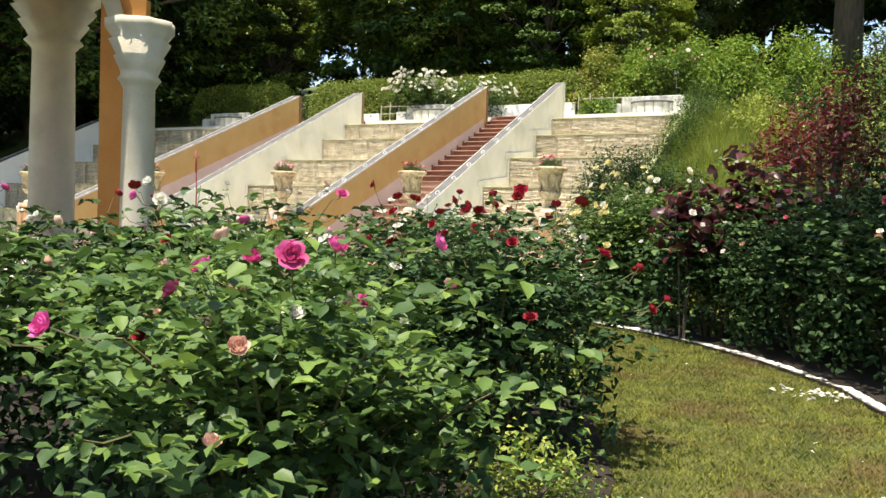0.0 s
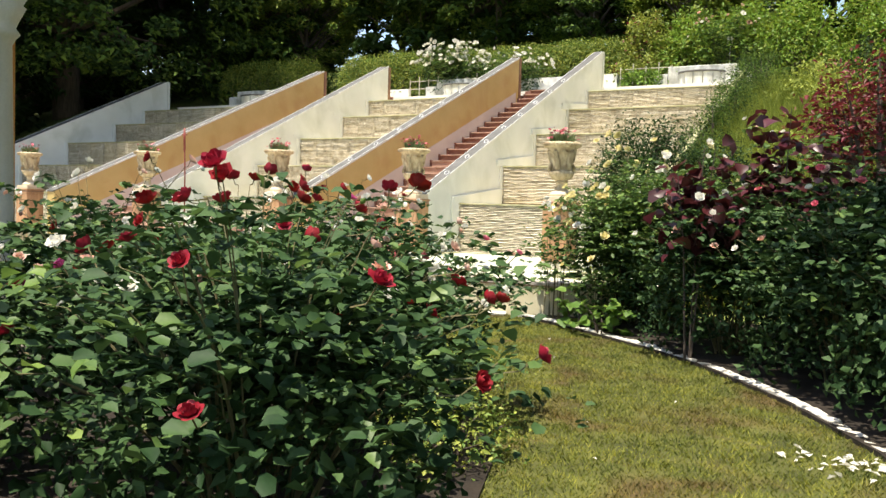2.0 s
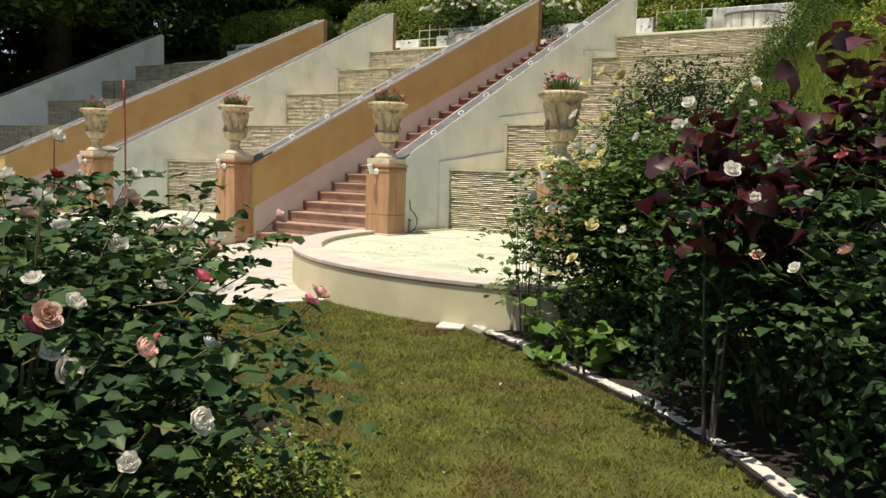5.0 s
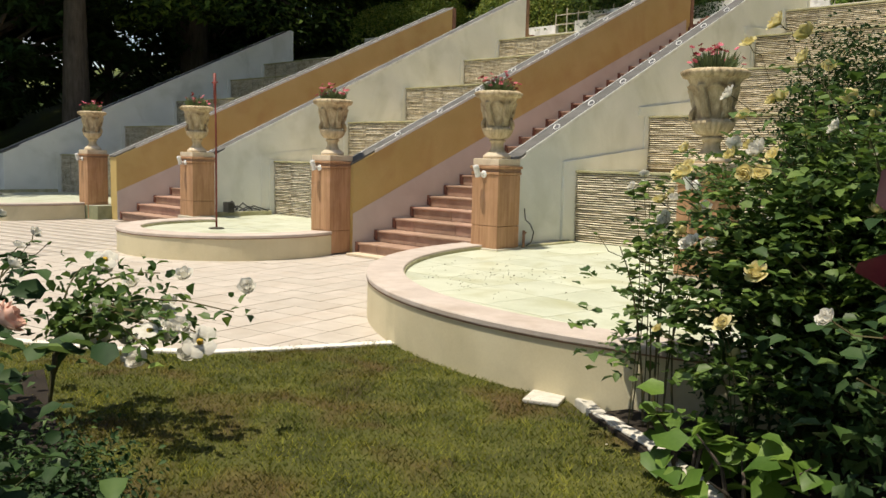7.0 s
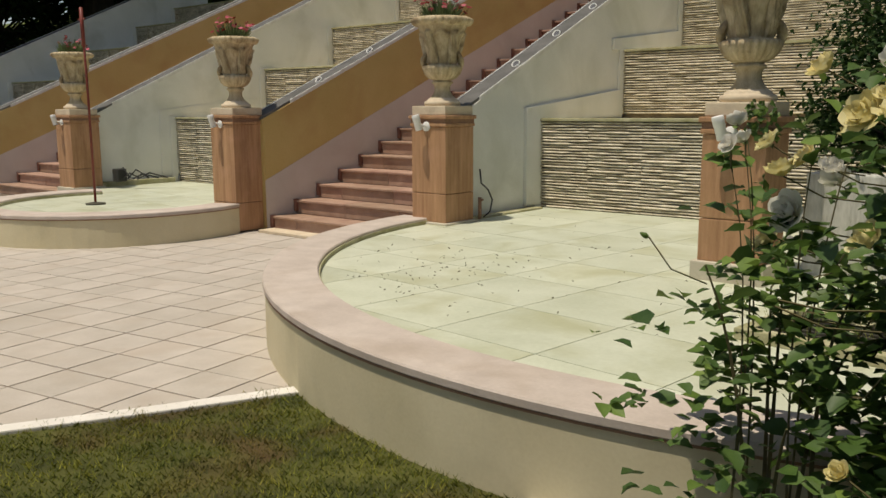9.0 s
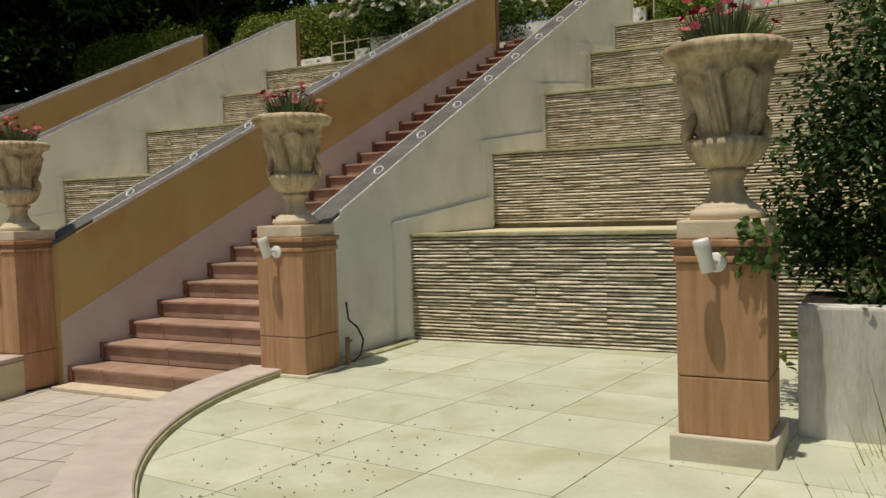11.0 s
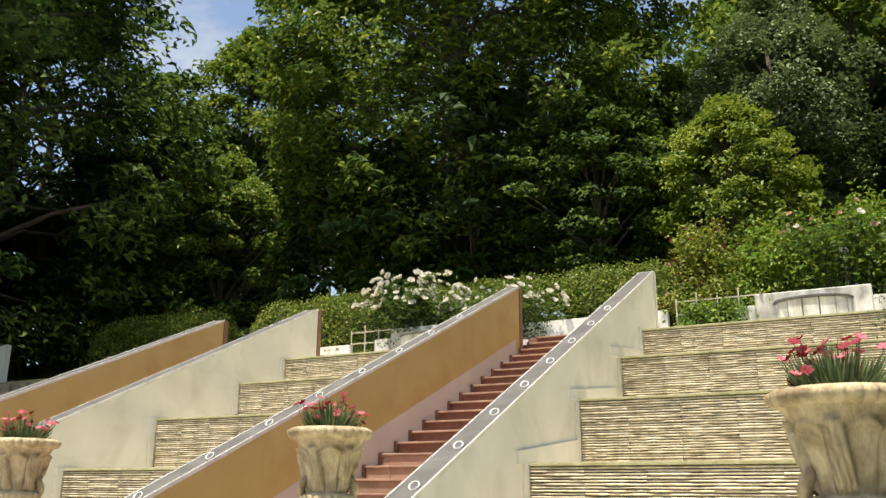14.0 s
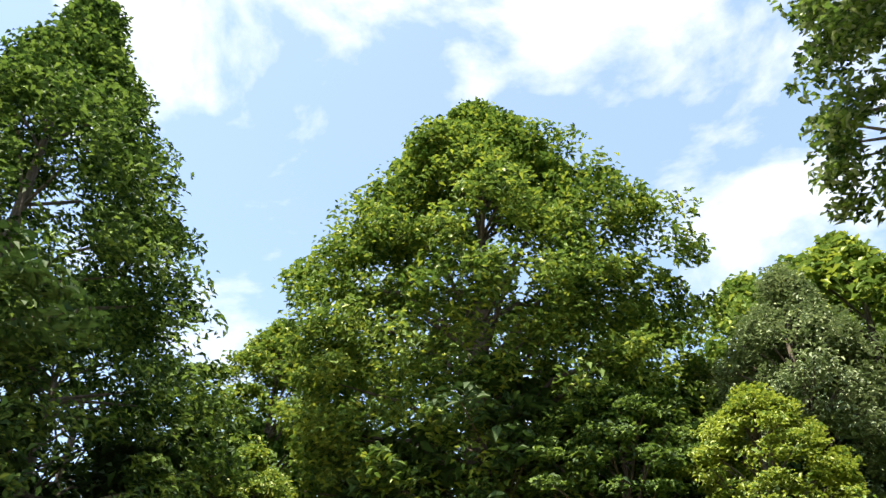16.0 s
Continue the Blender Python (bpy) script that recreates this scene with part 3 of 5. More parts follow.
def cascade(number, x0, x1, single):
    """Five tiers faced with split-stone strips, each with a shelf behind its lip."""
    c = empty(f"cascade_{number}", label="stepped water cascade faced with split-stone strips", category="fountain", kind="structure")
    r = random.Random(40 + number)
    far_v, far_f = [], []
    for k in range(5):
        y, z, b = TIER_Y[k], TIER_Z[k], TIER_B[k]
        back = TIER_Y[k + 1] if k < 4 else 26.2
        bm = bmesh.new()
        box(bm, x0, x1, y + 0.035, back + 0.03, b - 0.3, z - 0.03)
        part("tier", bm, M["slate_back"], c)
        bm = bmesh.new()
        box(bm, x0 + 0.002, x1 - 0.002, y + 0.22, back + 0.03, z - 0.029, z - 0.012)
        part("shelf", bm, M["plaster_cream"], c, "cream plastered shelf of the tier")
        bm = bmesh.new()
        box(bm, x0 + 0.002, x1 - 0.002, y - 0.012, y + 0.22, z - 0.028, z + 0.006, 0.006)
        part("lip", bm, M["moss_edge"], c, "mossy stone lip of the tier")
        bm = bmesh.new()
        box(bm, x0, x0 + 0.03, y - 0.10, y + 0.06, b, z + 0.02, 0.005)
        part("side_strip", bm, M["plaster_white"], c)
        rows = int((z - 0.03 - b) / ROW)
        n = round((x1 - x0) / STRIP_L)
        w = (x1 - x0) / n
        for j in range(rows):
            for i in range(n):
                px, pz = x0 + w * i, b + (z - 0.03 - b) * j / rows
                me = r.choice(STRIPS if number == 1 else STRIPS_FAR)
                d = r.uniform(-0.003, 0.003)
                if single and k < 2:
                    o = new("stone_strip", me)
                    o.parent = c
                    o.matrix_basis = pose(px, y + 0.035 + d, pz) @ Matrix.Diagonal((w / STRIP_L, 1, 1, 1))
                else:
                    base = len(far_v)
                    far_v += [(px + v.co.x * w / STRIP_L, y + 0.035 + d + v.co.y, pz + v.co.z) for v in me.vertices]
                    far_f += [tuple(base + q for q in p.vertices) for p in me.polygons]
    o = raw("stone_facing", far_v, far_f, M["slate_far"], c)
    o["kind"] = "stuff"
    return c


cascade(1, -8.39, -4.55, True)
cascade(2, -15.63, -11.5, False)
cascade(3, -25.9, -19.1, False)

# pale plaster panel edge on the white wall beside the lowest tier
for x in (-8.36, -15.63):
    bm = bmesh.new()
    prism(bm, [(17.34, 0.40), (17.34, 1.48), (19.50, 1.72), (19.50, 1.36), (17.60, 1.36), (17.60, 0.40)], x - 0.034, x + 0.012, 0.004)
    for a, z in ((19.25, 2.33), (20.95, 3.15), (22.7, 3.95)):
        prism(bm, [(a, z - 0.13), (a, z), (a + 1.85, z + 0.22), (a + 1.85, z - 0.13)], x - 0.034, x + 0.006, 0.003)
    tagged(mesh_object("wall_panel", bm, M["plaster_white"]), "raised pale plaster panel around the cascade edge", "wall", kind="structure")

# ---- pools ----
def arc(cx, cy, r, a0, a1, n):
    return [(cx + r * math.cos(radians(a0 + (a1 - a0) * i / n)), cy + r * math.sin(radians(a0 + (a1 - a0) * i / n))) for i in range(n + 1)]


def pool(number, cx, cy, r, a0, a1, x0, x1, top, tail):
    """A basin before a cascade: curved wall with overhanging rim stones, slab floor, mossy inner edge."""
    p = empty(f"pool_{number}", label="shallow curved basin with a cream wall and pinkish stone rim", category="pool", kind="structure")
    out, inn = arc(cx, cy, r, a0, a1, 40), arc(cx, cy, r - 0.36, a0, a1, 40)
    bm = bmesh.new()
    slab(bm, arc(cx, cy, r - 0.014, a0, a1, 40) + arc(cx, cy, r - 0.34, a0, a1, 40)[::-1], -0.1, top - 0.045)
    part("basin_wall", bm, M["plaster_cream"], p)
    bm = bmesh.new()
    slab(bm, arc(cx, cy, r - 0.335, a0, a1, 40) + arc(cx, cy, r - 0.372, a0, a1, 40)[::-1], top - 0.2, top - 0.025)
    part("inner_edge", bm, M["moss_edge"], p, "mossy inner edge of the rim")
    n = 40
    bm = bmesh.new()
    slab(bm, out + inn[::-1], top - 0.045, top, 0.008)
    part("rim", bm, M["rim_stone"], p, "pinkish stone rim")
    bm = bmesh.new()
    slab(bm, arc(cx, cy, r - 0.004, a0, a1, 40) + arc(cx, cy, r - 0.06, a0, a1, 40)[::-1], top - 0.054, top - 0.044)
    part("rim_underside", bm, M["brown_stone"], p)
    bm = bmesh.new()
    floor = arc(cx, cy, r - 0.3, a0, a1, 40) + tail
    slab(bm, floor, -0.1, top - 0.065)
    part("basin_floor", bm, M["pool_joint"], p)
    step, turn = 0.665, radians(-6)
    ux, uy = Vector((math.cos(turn), math.sin(turn))), Vector((-math.sin(turn), math.cos(turn)))
    o0 = Vector((-5.59, 14.02)) + ux * step * round((x0 + 6.3) / step)
    for i in range(-8, int((x1 - x0) / step) + 6):
        for j in range(-6, 9):
            corner = o0 + ux * step * (i + 0.004) + uy * step * (j + 0.004)
            side = step * 0.992
            quad = [tuple(corner), tuple(corner + ux * side), tuple(corner + ux * side + uy * side), tuple(corner + uy * side)]
            clip = clip_poly(quad, floor)
            if clip:
                bm = bmesh.new()
                slab(bm, clip, top - 0.066, top - 0.058)
                part("floor_slab", bm, M["pool_tile"], p)
    return p


def clip_poly(quad, poly):
    """The part of a polygon that lies inside a convex quad (clipped edge by edge)."""
    out = list(poly)
    for (ax, ay), (bx, by) in zip(quad, quad[1:] + quad[:1]):
        src, out = out, []
        side = lambda q: (bx - ax) * (q[1] - ay) - (by - ay) * (q[0] - ax)
        for p0, p1 in zip(src, src[1:] + src[:1]):
            s0, s1 = side(p0), side(p1)
            if s0 >= 0:
                out.append(p0)
            if s0 * s1 < 0:
                k = s0 / (s0 - s1)
                out.append((p0[0] + (p1[0] - p0[0]) * k, p0[1] + (p1[1] - p0[1]) * k))
        if len(out) < 3:
            return None
    clean = [q for i, q in enumerate(out) if math.hypot(q[0] - out[i - 1][0], q[1] - out[i - 1][1]) > 1e-4]
    return clean if len(clean) > 2 else None


pool(1, -4.8, 15.94, 3.98, 182, 302, -8.36, -3.4, 0.42, [(-2.75, 15.36), (-4.55, 15.36), (-4.55, 17.66), (-8.36, 17.66), (-8.36, 16.2)])
pool(2, -13.1, 15.15, 1.78, 160, 380, -15.63, -11.66, 0.36, [(-11.7, 15.8), (-11.7, 17.66), (-15.6, 17.66), (-15.6, 15.8)])
pool(3, -22.4, 15.15, 2.6, 168, 372, -25.9, -19.5, 0.36, [(-19.5, 15.8), (-19.5, 17.66), (-25.9, 17.66), (-25.9, 15.8)])
for i, x in enumerate((-8.36, -15.62, -25.9)):
    bm = bmesh.new()
    box(bm, x - 0.001, x + 0.13, 15.72, 17.5, 0.2, 0.385, 0.012)
    tagged(mesh_object("pool_curb", bm, M["moss_edge"]), "mossy stained stone curb along the basin edge", "curb", kind="structure")

# pale board at the foot of the steps
bm = bmesh.new()
box(bm, -11.3, -9.7, 15.92, 16.16, 0.0, 0.035, 0.006)
tagged(mesh_object("foot_board", bm, M["cream_stone"]), "pale stone board at the foot of the steps", "step", kind="structure")

# planter wall behind the near pillar
bm = bmesh.new()
box(bm, -4.76, -2.6, 15.36, 15.52, 0.0, 1.04, 0.015)
tagged(mesh_object("planter_wall", bm, M["plaster_grime"]), "white plaster planter wall streaked with grime", "planter", kind="structure")
bm = bmesh.new()
box(bm, -4.76, -4.56, 15.52, 16.15, 0.0, 1.04, 0.015)
box(bm, -4.56, -2.6, 15.52, 16.6, 0.0, 0.95)
tagged(mesh_object("planter_soil", bm, M["soil"]), "dark soil in the planter", "soil", kind="structure")

# upper terrace with white parapets
bm = bmesh.new()
box(bm, -29, -4.2, 26.25, 28.2, 3.0, 4.83)
tagged(mesh_object("upper_terrace", bm, M["white_slab"]), "pale stone terrace above the cascades", "terrace", kind="structure")
for x0, x1, y, h in ((-12.4, -8.6, 27.3, 0.55), (-18.3, -16.02, 27.3, 0.42)):
    bm = bmesh.new()
    box(bm, x0, x1, y, y + 0.15, 4.83, 4.83 + h, 0.01)
    tagged(mesh_object("parapet", bm, M["white_edge"]), "low white parapet at the head of the stairs", "wall", kind="structure")

# ---- pillars, urns, wall lamps ----
def box_part(name, parent, mat, x0, x1, y0, y1, z0, z1, bevel=0.006, label=""):
    bm = bmesh.new()
    box(bm, x0, x1, y0, y1, z0, z1, bevel)
    return part(name, bm, mat, parent, label)


def pillar(x, y, w, foot, label):
    """Square sandstone pillar with a moulded neck and cream cap; origin at its base centre."""
    p = empty("pillar", (x, y, foot), label=label, category="pillar", group="pillars before the stairs")
    h = w / 2
    z = -foot
    if foot > 0.2:
        box_part("plinth", p, M["column_grey"], -h - 0.035, h + 0.035, -h - 0.035, h + 0.035, -0.06, 0.085, 0.01, "cream stone plinth, green with algae at its foot")
    for a, b in ((0.02 if foot < 0.2 else 0.085, 0.36), (0.364, 1.30 + z)):
        bm = bmesh.new()
        box(bm, -h, h, -h, h, a, b, 0.007)
        part("shaft", bm, M["sandstone"], p)
    box_part("neck", p, M["sandstone"], -h - 0.012, h + 0.012, -h - 0.012, h + 0.012, 1.302 + z, 1.335 + z, 0.008)
    box_part("neck", p, M["brown_stone"], -h - 0.005, h + 0.005, -h - 0.005, h + 0.005, 1.335 + z, 1.375 + z, 0.004, "darker stone neck band")
    box_part("neck", p, M["sandstone"], -h - 0.022, h + 0.022, -h - 0.022, h + 0.022, 1.375 + z, 1.41 + z, 0.008)
    box_part("cap", p, M["cream_stone"], -h + 0.005, h - 0.005, -h + 0.005, h - 0.005, 1.41 + z, 1.50 + z, 0.01, "cream stone cap block")
    return p


def urn(x, y, z, turn, label):
    """A carved garden vase: foot, fluted bowl, flared body in relief, egg-and-dart lip, two handles."""
    u = empty("garden_urn", (x, y, z), turn, label, "urn", "urns on the pillars")
    bm = bmesh.new()
    lathe(bm, [(0.0, 0.0), (0.172, 0.0), (0.178, 0.02), (0.172, 0.042), (0.15, 0.046), (0.148, 0.058), (0.125, 0.075)], 36, cap=False)
    part("base", bm, M["cream_stone"], u, smooth=True)
    bm = bmesh.new()
    lathe(bm, [(0.125, 0.072), (0.095, 0.10), (0.076, 0.14), (0.074, 0.18), (0.086, 0.205), (0.104, 0.213), (0.104, 0.228), (0.085, 0.236), (0.09, 0.245)], 36, lambda r, q, a: r * (1 + 0.035 * math.cos(18 * a) * (0.09 < q < 0.19)), cap=False)
    part("stem", bm, M["cast_stone"], u, smooth=True)
    bm = bmesh.new()
    lathe(bm, [(0.085, 0.24), (0.125, 0.262), (0.158, 0.30), (0.176, 0.345), (0.178, 0.372), (0.165, 0.384)], 96, lambda r, q, a: r * (1 + 0.10 * abs(math.sin(12 * a)) ** 0.6 * (0.26 < q < 0.375)), cap=False)
    part("bowl", bm, M["cast_stone"], u, "fluted lower bowl", smooth=True)

    def relief(r, q, a):
        # worn draped forms with folds, deep outlines and a looped swag between their tops
        t = min(max((q - 0.40) / 0.33, 0), 1)
        turn = (5 * a / (2 * math.pi) + 0.05 * math.sin(11 * q + 0.7) + 0.11) % 1
        u = abs(turn - 0.5)
        w = 0.23 - 0.10 * t
        drape = 1 / (1 + math.exp((u - w) / 0.012)) * (1 / (1 + math.exp((t - 0.80) / 0.02)))
        folds = math.cos(2 * math.pi * (9 * turn + 0.8 * t)) * drape
        knob = math.exp(-((u / 0.085) ** 2 + ((t - 0.84) / 0.07) ** 2))
        outline = math.exp(-((u - w - 0.02) / 0.017) ** 2) * (t < 0.84)
        swag = math.exp(-((q - 0.685 + 0.05 * math.sin(math.pi * turn) ** 2 * (u > w)) / 0.012) ** 2)
        wear = noise.noise((9 * math.cos(a), 9 * math.sin(a), q * 16))
        return r + (0.022 * drape + 0.009 * folds + 0.026 * knob - 0.026 * outline + 0.013 * swag + 0.006 * wear) * 1.4 * math.sin(math.pi * t) ** 0.35

    prof = [(0.158, 0.38)] + [(0.134 + 0.056 * (i / 32) + 0.052 * (i / 32) ** 3, 0.39 + 0.36 * i / 32) for i in range(33)]
    bm = bmesh.new()
    lathe(bm, prof, 160, relief, cap=False)
    part("body", bm, M["cast_stone"], u, "flared body with weathered carved relief", smooth=True)
    bm = bmesh.new()
    lathe(bm, [(0.245, 0.748), (0.268, 0.758), (0.288, 0.785), (0.292, 0.81), (0.278, 0.83), (0.25, 0.832), (0.238, 0.815), (0.236, 0.74), (0.0, 0.735)], 200, lambda r, q, a: r * (1 + 0.09 * abs(math.sin(14 * a)) ** 0.5 * (0.755 < q < 0.828 and r > 0.26) - 0.045), cap=False)
    part("lip", bm, M["cast_stone"], u, "scalloped overhanging lip", smooth=True)
    bm = bmesh.new()
    lathe(bm, [(0.0, 0.79), (0.237, 0.785)], 24, cap=False)
    part("soil", bm, M["soil"], u)
    for side in (-1, 1):
        bm = bmesh.new()
        tube(bm, [(side * (0.148 + 0.036 * math.sin(math.pi * i / 9)), 0.02 * math.sin(math.pi * 2 * i / 9), 0.33 + 0.17 * i / 9) for i in range(10)], [0.02 + 0.012 * math.sin(math.pi * i / 9) for i in range(10)], 8)
        part("handle", bm, M["cast_stone"], u, smooth=True)
    return u


def spot_lamp(x, y, z, turn):
    """A white cylinder spotlight on a round wall plate, aimed down and aside."""
    s = empty("spot_lamp", (x, y, z), label="white cylindrical spotlight on a round wall plate", category="lamp", group="spotlights on the pillars")
    bm = bmesh.new()
    lathe(bm, [(0.0, 0.0), (0.045, 0.0), (0.047, 0.012), (0.04, 0.018), (0.0, 0.018)], 28, cap=False)
    bmesh.ops.rotate(bm, verts=bm.verts, matrix=Matrix.Rotation(radians(90), 3, "X"))
    part("wall_plate", bm, M["lamp_white"], s, smooth=True)
    bm = bmesh.new()
    tube(bm, [(0, -0.015, 0), (-0.012, -0.06, 0.012), (-0.028, -0.085, 0.03)], 0.011, 10)
    part("arm", bm, M["lamp_white"], s, smooth=True)
    bm = bmesh.new()
    lathe(bm, [(0.0, -0.075), (0.031, -0.075), (0.034, -0.07), (0.034, 0.01), (0.0375, 0.012), (0.0375, 0.07), (0.034, 0.078), (0.0, 0.078)], 28, cap=False)
    o = part("head", bm, M["lamp_white"], s, smooth=True)
    o.matrix_basis = pose(-0.035, -0.10, 0.035, 8, turn, 0)
    bm = bmesh.new()
    lathe(bm, [(0.0, -0.078), (0.027, -0.0765)], 24, cap=False)
    g = part("lens", bm, M["glass_dark"], o)
    return s


PILLARS = [(-5.03, 14.97, 0.41, 0.40, "red sandstone pillar standing in the basin, ivy on its cap"),
           (-8.39, 15.945, 0.43, 0.30, "red sandstone pillar at the basin edge beside the steps"),
           (-11.67, 15.945, 0.45, 0.0, "red sandstone pillar on the tiled patio beside the steps"),
           (-15.62, 15.945, 0.45, 0.25, "red sandstone pillar at the far basin edge"),
           (-20.0, 15.945, 0.45, 0.0, "red sandstone pillar before the ochre wall")]
for i, (x, y, w, foot, label) in enumerate(PILLARS):
    pillar(x, y, w, foot, label)
    urn(x, y, 1.502, 24 + 7 * i, "tall weathered cast-stone urn planted with red flowers" if i < 2 else "weathered cast-stone urn planted with pink flowers")
    spot_lamp(x - 0.015 + (0.0 if i else -0.0), y - w / 2 - 0.001, 1.305, -12)


def dianthus(x, y, z, seed, n=150, flowers=16, r=0.2, colour="petal_rosy"):
    g = np.random.default_rng(seed)
    d = empty("carnation_plant", (x, y, z), label="tuft of grey-green carnations with red and pink blooms in an urn", category="flowers", group="urn plants")
    v, f = [], []
    tips = []
    for i in range(n):
        a, q = g.uniform(0, 2 * math.pi), r * math.sqrt(g.uniform(0, 1))
        h = g.uniform(0.07, 0.26) * (1.15 - q / r * 0.4)
        base = np.array([0.6 * q * math.cos(a), 0.6 * q * math.sin(a), 0.0])
        tip = np.array([1.1 * q * math.cos(a), 1.1 * q * math.sin(a), h]) + g.normal(size=3) * 0.012
        s = np.cross(tip - base, g.normal(size=3))
        s = s / (np.linalg.norm(s) + 1e-9) * 0.007
        k = len(v)
        mid = (base + tip) / 2 + np.array([0, 0, 0.012])
        v += [base, mid + s, tip, mid - s]
        f += [(k, k + 1, k + 2), (k, k + 2, k + 3)]
        tips.append(tip)
    raw("foliage", v, f, M["leaf_grey"], d)
    for i in range(flowers):
        t = tips[i]
        bm = bmesh.new()
        for k in range(7):
            a = k * 0.9 + i
            o = Vector((0.024 * math.cos(a), 0.024 * math.sin(a), 0.006))
            s = Vector((-math.sin(a), math.cos(a), 0)) * 0.013
            q = [bm.verts.new(p) for p in ((0, 0, 0), o * 0.7 - s, o * 1.25 + Vector((0, 0, 0.006)), o * 0.7 + s)]
            bm.faces.new(q)
        o = part("bloom", bm, M["petal_red" if i % 3 == 0 else colour], d)
        o.matrix_basis = pose(t[0] * 1.1, t[1] * 1.1, t[2] + 0.03, 35 * math.sin(i), 30 * math.cos(i * 1.7), i * 40)
        bm = bmesh.new()
        tube(bm, [(t[0] * 0.7, t[1] * 0.7, 0), (t[0] * 1.1, t[1] * 1.1, t[2] + 0.03)], 0.002, 3)
        part("stalk", bm, M["stem"], d)


for i, (x, y, w, foot, label) in enumerate(PILLARS):
    dianthus(x, y, 2.285, 70 + i, 520 if i < 2 else 420, 34 if i < 3 else 26, 0.21, "petal_rosy")

# ivy trailing over the near pillar's cap
g = np.random.default_rng(5)
ivy = empty("ivy", (-4.84, 14.78, 1.45), label="trailing ivy hanging over the pillar cap", category="ivy")
pts = []
for k in range(7):
    x, y, z = g.uniform(-0.12, 0.06), -0.02, g.uniform(-0.02, 0.05)
    for j in range(int(g.integers(9, 30))):
        pts.append((x, y, z) + g.normal(size=3) * 0.02)
        x += g.normal() * 0.012 + 0.001
        y += g.normal() * 0.006
        z -= 0.012
        x = min(x, 0.06)
foliage("leaves", g, np.array(pts), 0.045, M["leaf_ivy"], ivy, spread=0.5, up=0.2, normals=np.array([0, -0.8, 0]), ratio=0.9)

# cable and tap beside the pillar at the basin edge
hose = empty("garden_hose", (-8.14, 16.22, 0.38), label="thin dark cable loop and tap beside the pillar", category="cable")
bm = bmesh.new()
tube(bm, [(0, 0, 0.5), (0.01, 0.01, 0.36), (0.07, 0.04, 0.30), (0.11, 0.06, 0.2), (0.09, 0.05, 0.08), (0.03, 0.02, 0.02)], 0.008, 6)
part("cable", bm, M["cable"], hose, smooth=True)
bm = bmesh.new()
tube(bm, [(0.0, 0.0, 0.0), (0.0, 0.0, 0.22)], 0.018, 8)
tube(bm, [(0.0, 0.0, 0.18), (0.05, -0.02, 0.2)], 0.012, 8)
part("tap", bm, M["brown_stone"], hose, smooth=True)

# slim red pole standing in the far basin
pole = empty("flag_pole", (-13.25, 14.9, 0.30), label="slim rust-red painted steel pole standing in the basin", category="pole")
bm = bmesh.new()
tube(bm, [(0, 0, 0), (0, 0, 1.55), (-0.03, 0, 2.4)], [0.016, 0.015, 0.012], 8)
part("shaft", bm, M["pole_red"], pole, smooth=True)
bm = bmesh.new()
tube(bm, [(-0.02, 0, 1.95), (-0.03, 0, 2.42)], [0.024, 0.022], 10)
part("sleeve", bm, M["pole_red"], pole, smooth=True)
bm = bmesh.new()
tube(bm, [(-0.10, 0, 2.28), (0.05, 0, 2.28)], 0.012, 8)
part("crossbar", bm, M["pole_red"], pole, smooth=True)
bm = bmesh.new()
lathe(bm, [(0, 0), (0.12, 0), (0.12, 0.02), (0.03, 0.035), (0, 0.035)], 20, cap=False)
part("foot_plate", bm, M["iron"], pole)

# pump cables on the far basin curb
g = random.Random(8)
pump = empty("pump_cables", (-15.3, 16.3, 0.30), label="tangle of dark pump cables on the far basin curb", category="cable")
bm = bmesh.new()
box(bm, 0.05, 0.22, -0.05, 0.1, 0.1, 0.3, 0.02)
part("junction_box", bm, M["cable"], pump)
for k in range(6):
    a = g.uniform(0, 1)
    bm = bmesh.new()
    tube(bm, [(0.1 * k, 0.02 * k, 0.15), (0.1 * k + 0.1, 0.05 * k, 0.22 + 0.1 * a), (0.1 * k + 0.2, 0.1 * k, 0.16)], 0.014, 6)
    part("cable", bm, M["cable"], pump)

# iron grate in the basin
grate = empty("drain_grate", (-4.02, 13.72, 0.36), -6, "dark iron grate in a stone frame on the basin floor", "grate")
for x0, x1, y0, y1 in ((-0.42, 0.42, -0.32, -0.25), (-0.42, 0.42, 0.25, 0.32), (-0.42, -0.35, -0.25, 0.25), (0.35, 0.42, -0.25, 0.25), (-0.03, 0.03, -0.25, 0.25)):
    box_part("frame_bar", grate, M["moss_edge"], x0, x1, y0, y1, 0.0, 0.06)
box_part("pan", grate, M["cable"], -0.35, 0.35, -0.25, 0.25, 0.0, 0.008, 0)
for i in range(7):
    box_part("grate_bar", grate, M["iron"], -0.34, 0.34, -0.22 + 0.07 * i, -0.205 + 0.07 * i, 0.01, 0.045, 0.003)

# fallen white slab by the basin, paper scraps on the grass
bm = bmesh.new()
box(bm, -0.115, 0.115, -0.125, 0.125, 0.0, 0.026, 0.008)
o = mesh_object("stone_slab", bm, M["kerb"])
o.matrix_basis = pose(-4.51, 11.90, 0.004, 0, 0, 22)
tagged(o, "loose white stone slab lying on the lawn", "slab")
g = np.random.default_rng(12)
pts = np.array([(-0.2, 7.55, 0.02)]) + g.normal(size=(46, 3)) * np.array([0.17, 0.13, 0.008])
pts[:, 2] = np.abs(pts[:, 2] - 0.01) + 0.012
o = foliage("fallen_petals", g, pts, 0.055, M["petal_white"], None, spread=0.3, up=1.2, ratio=0.8)
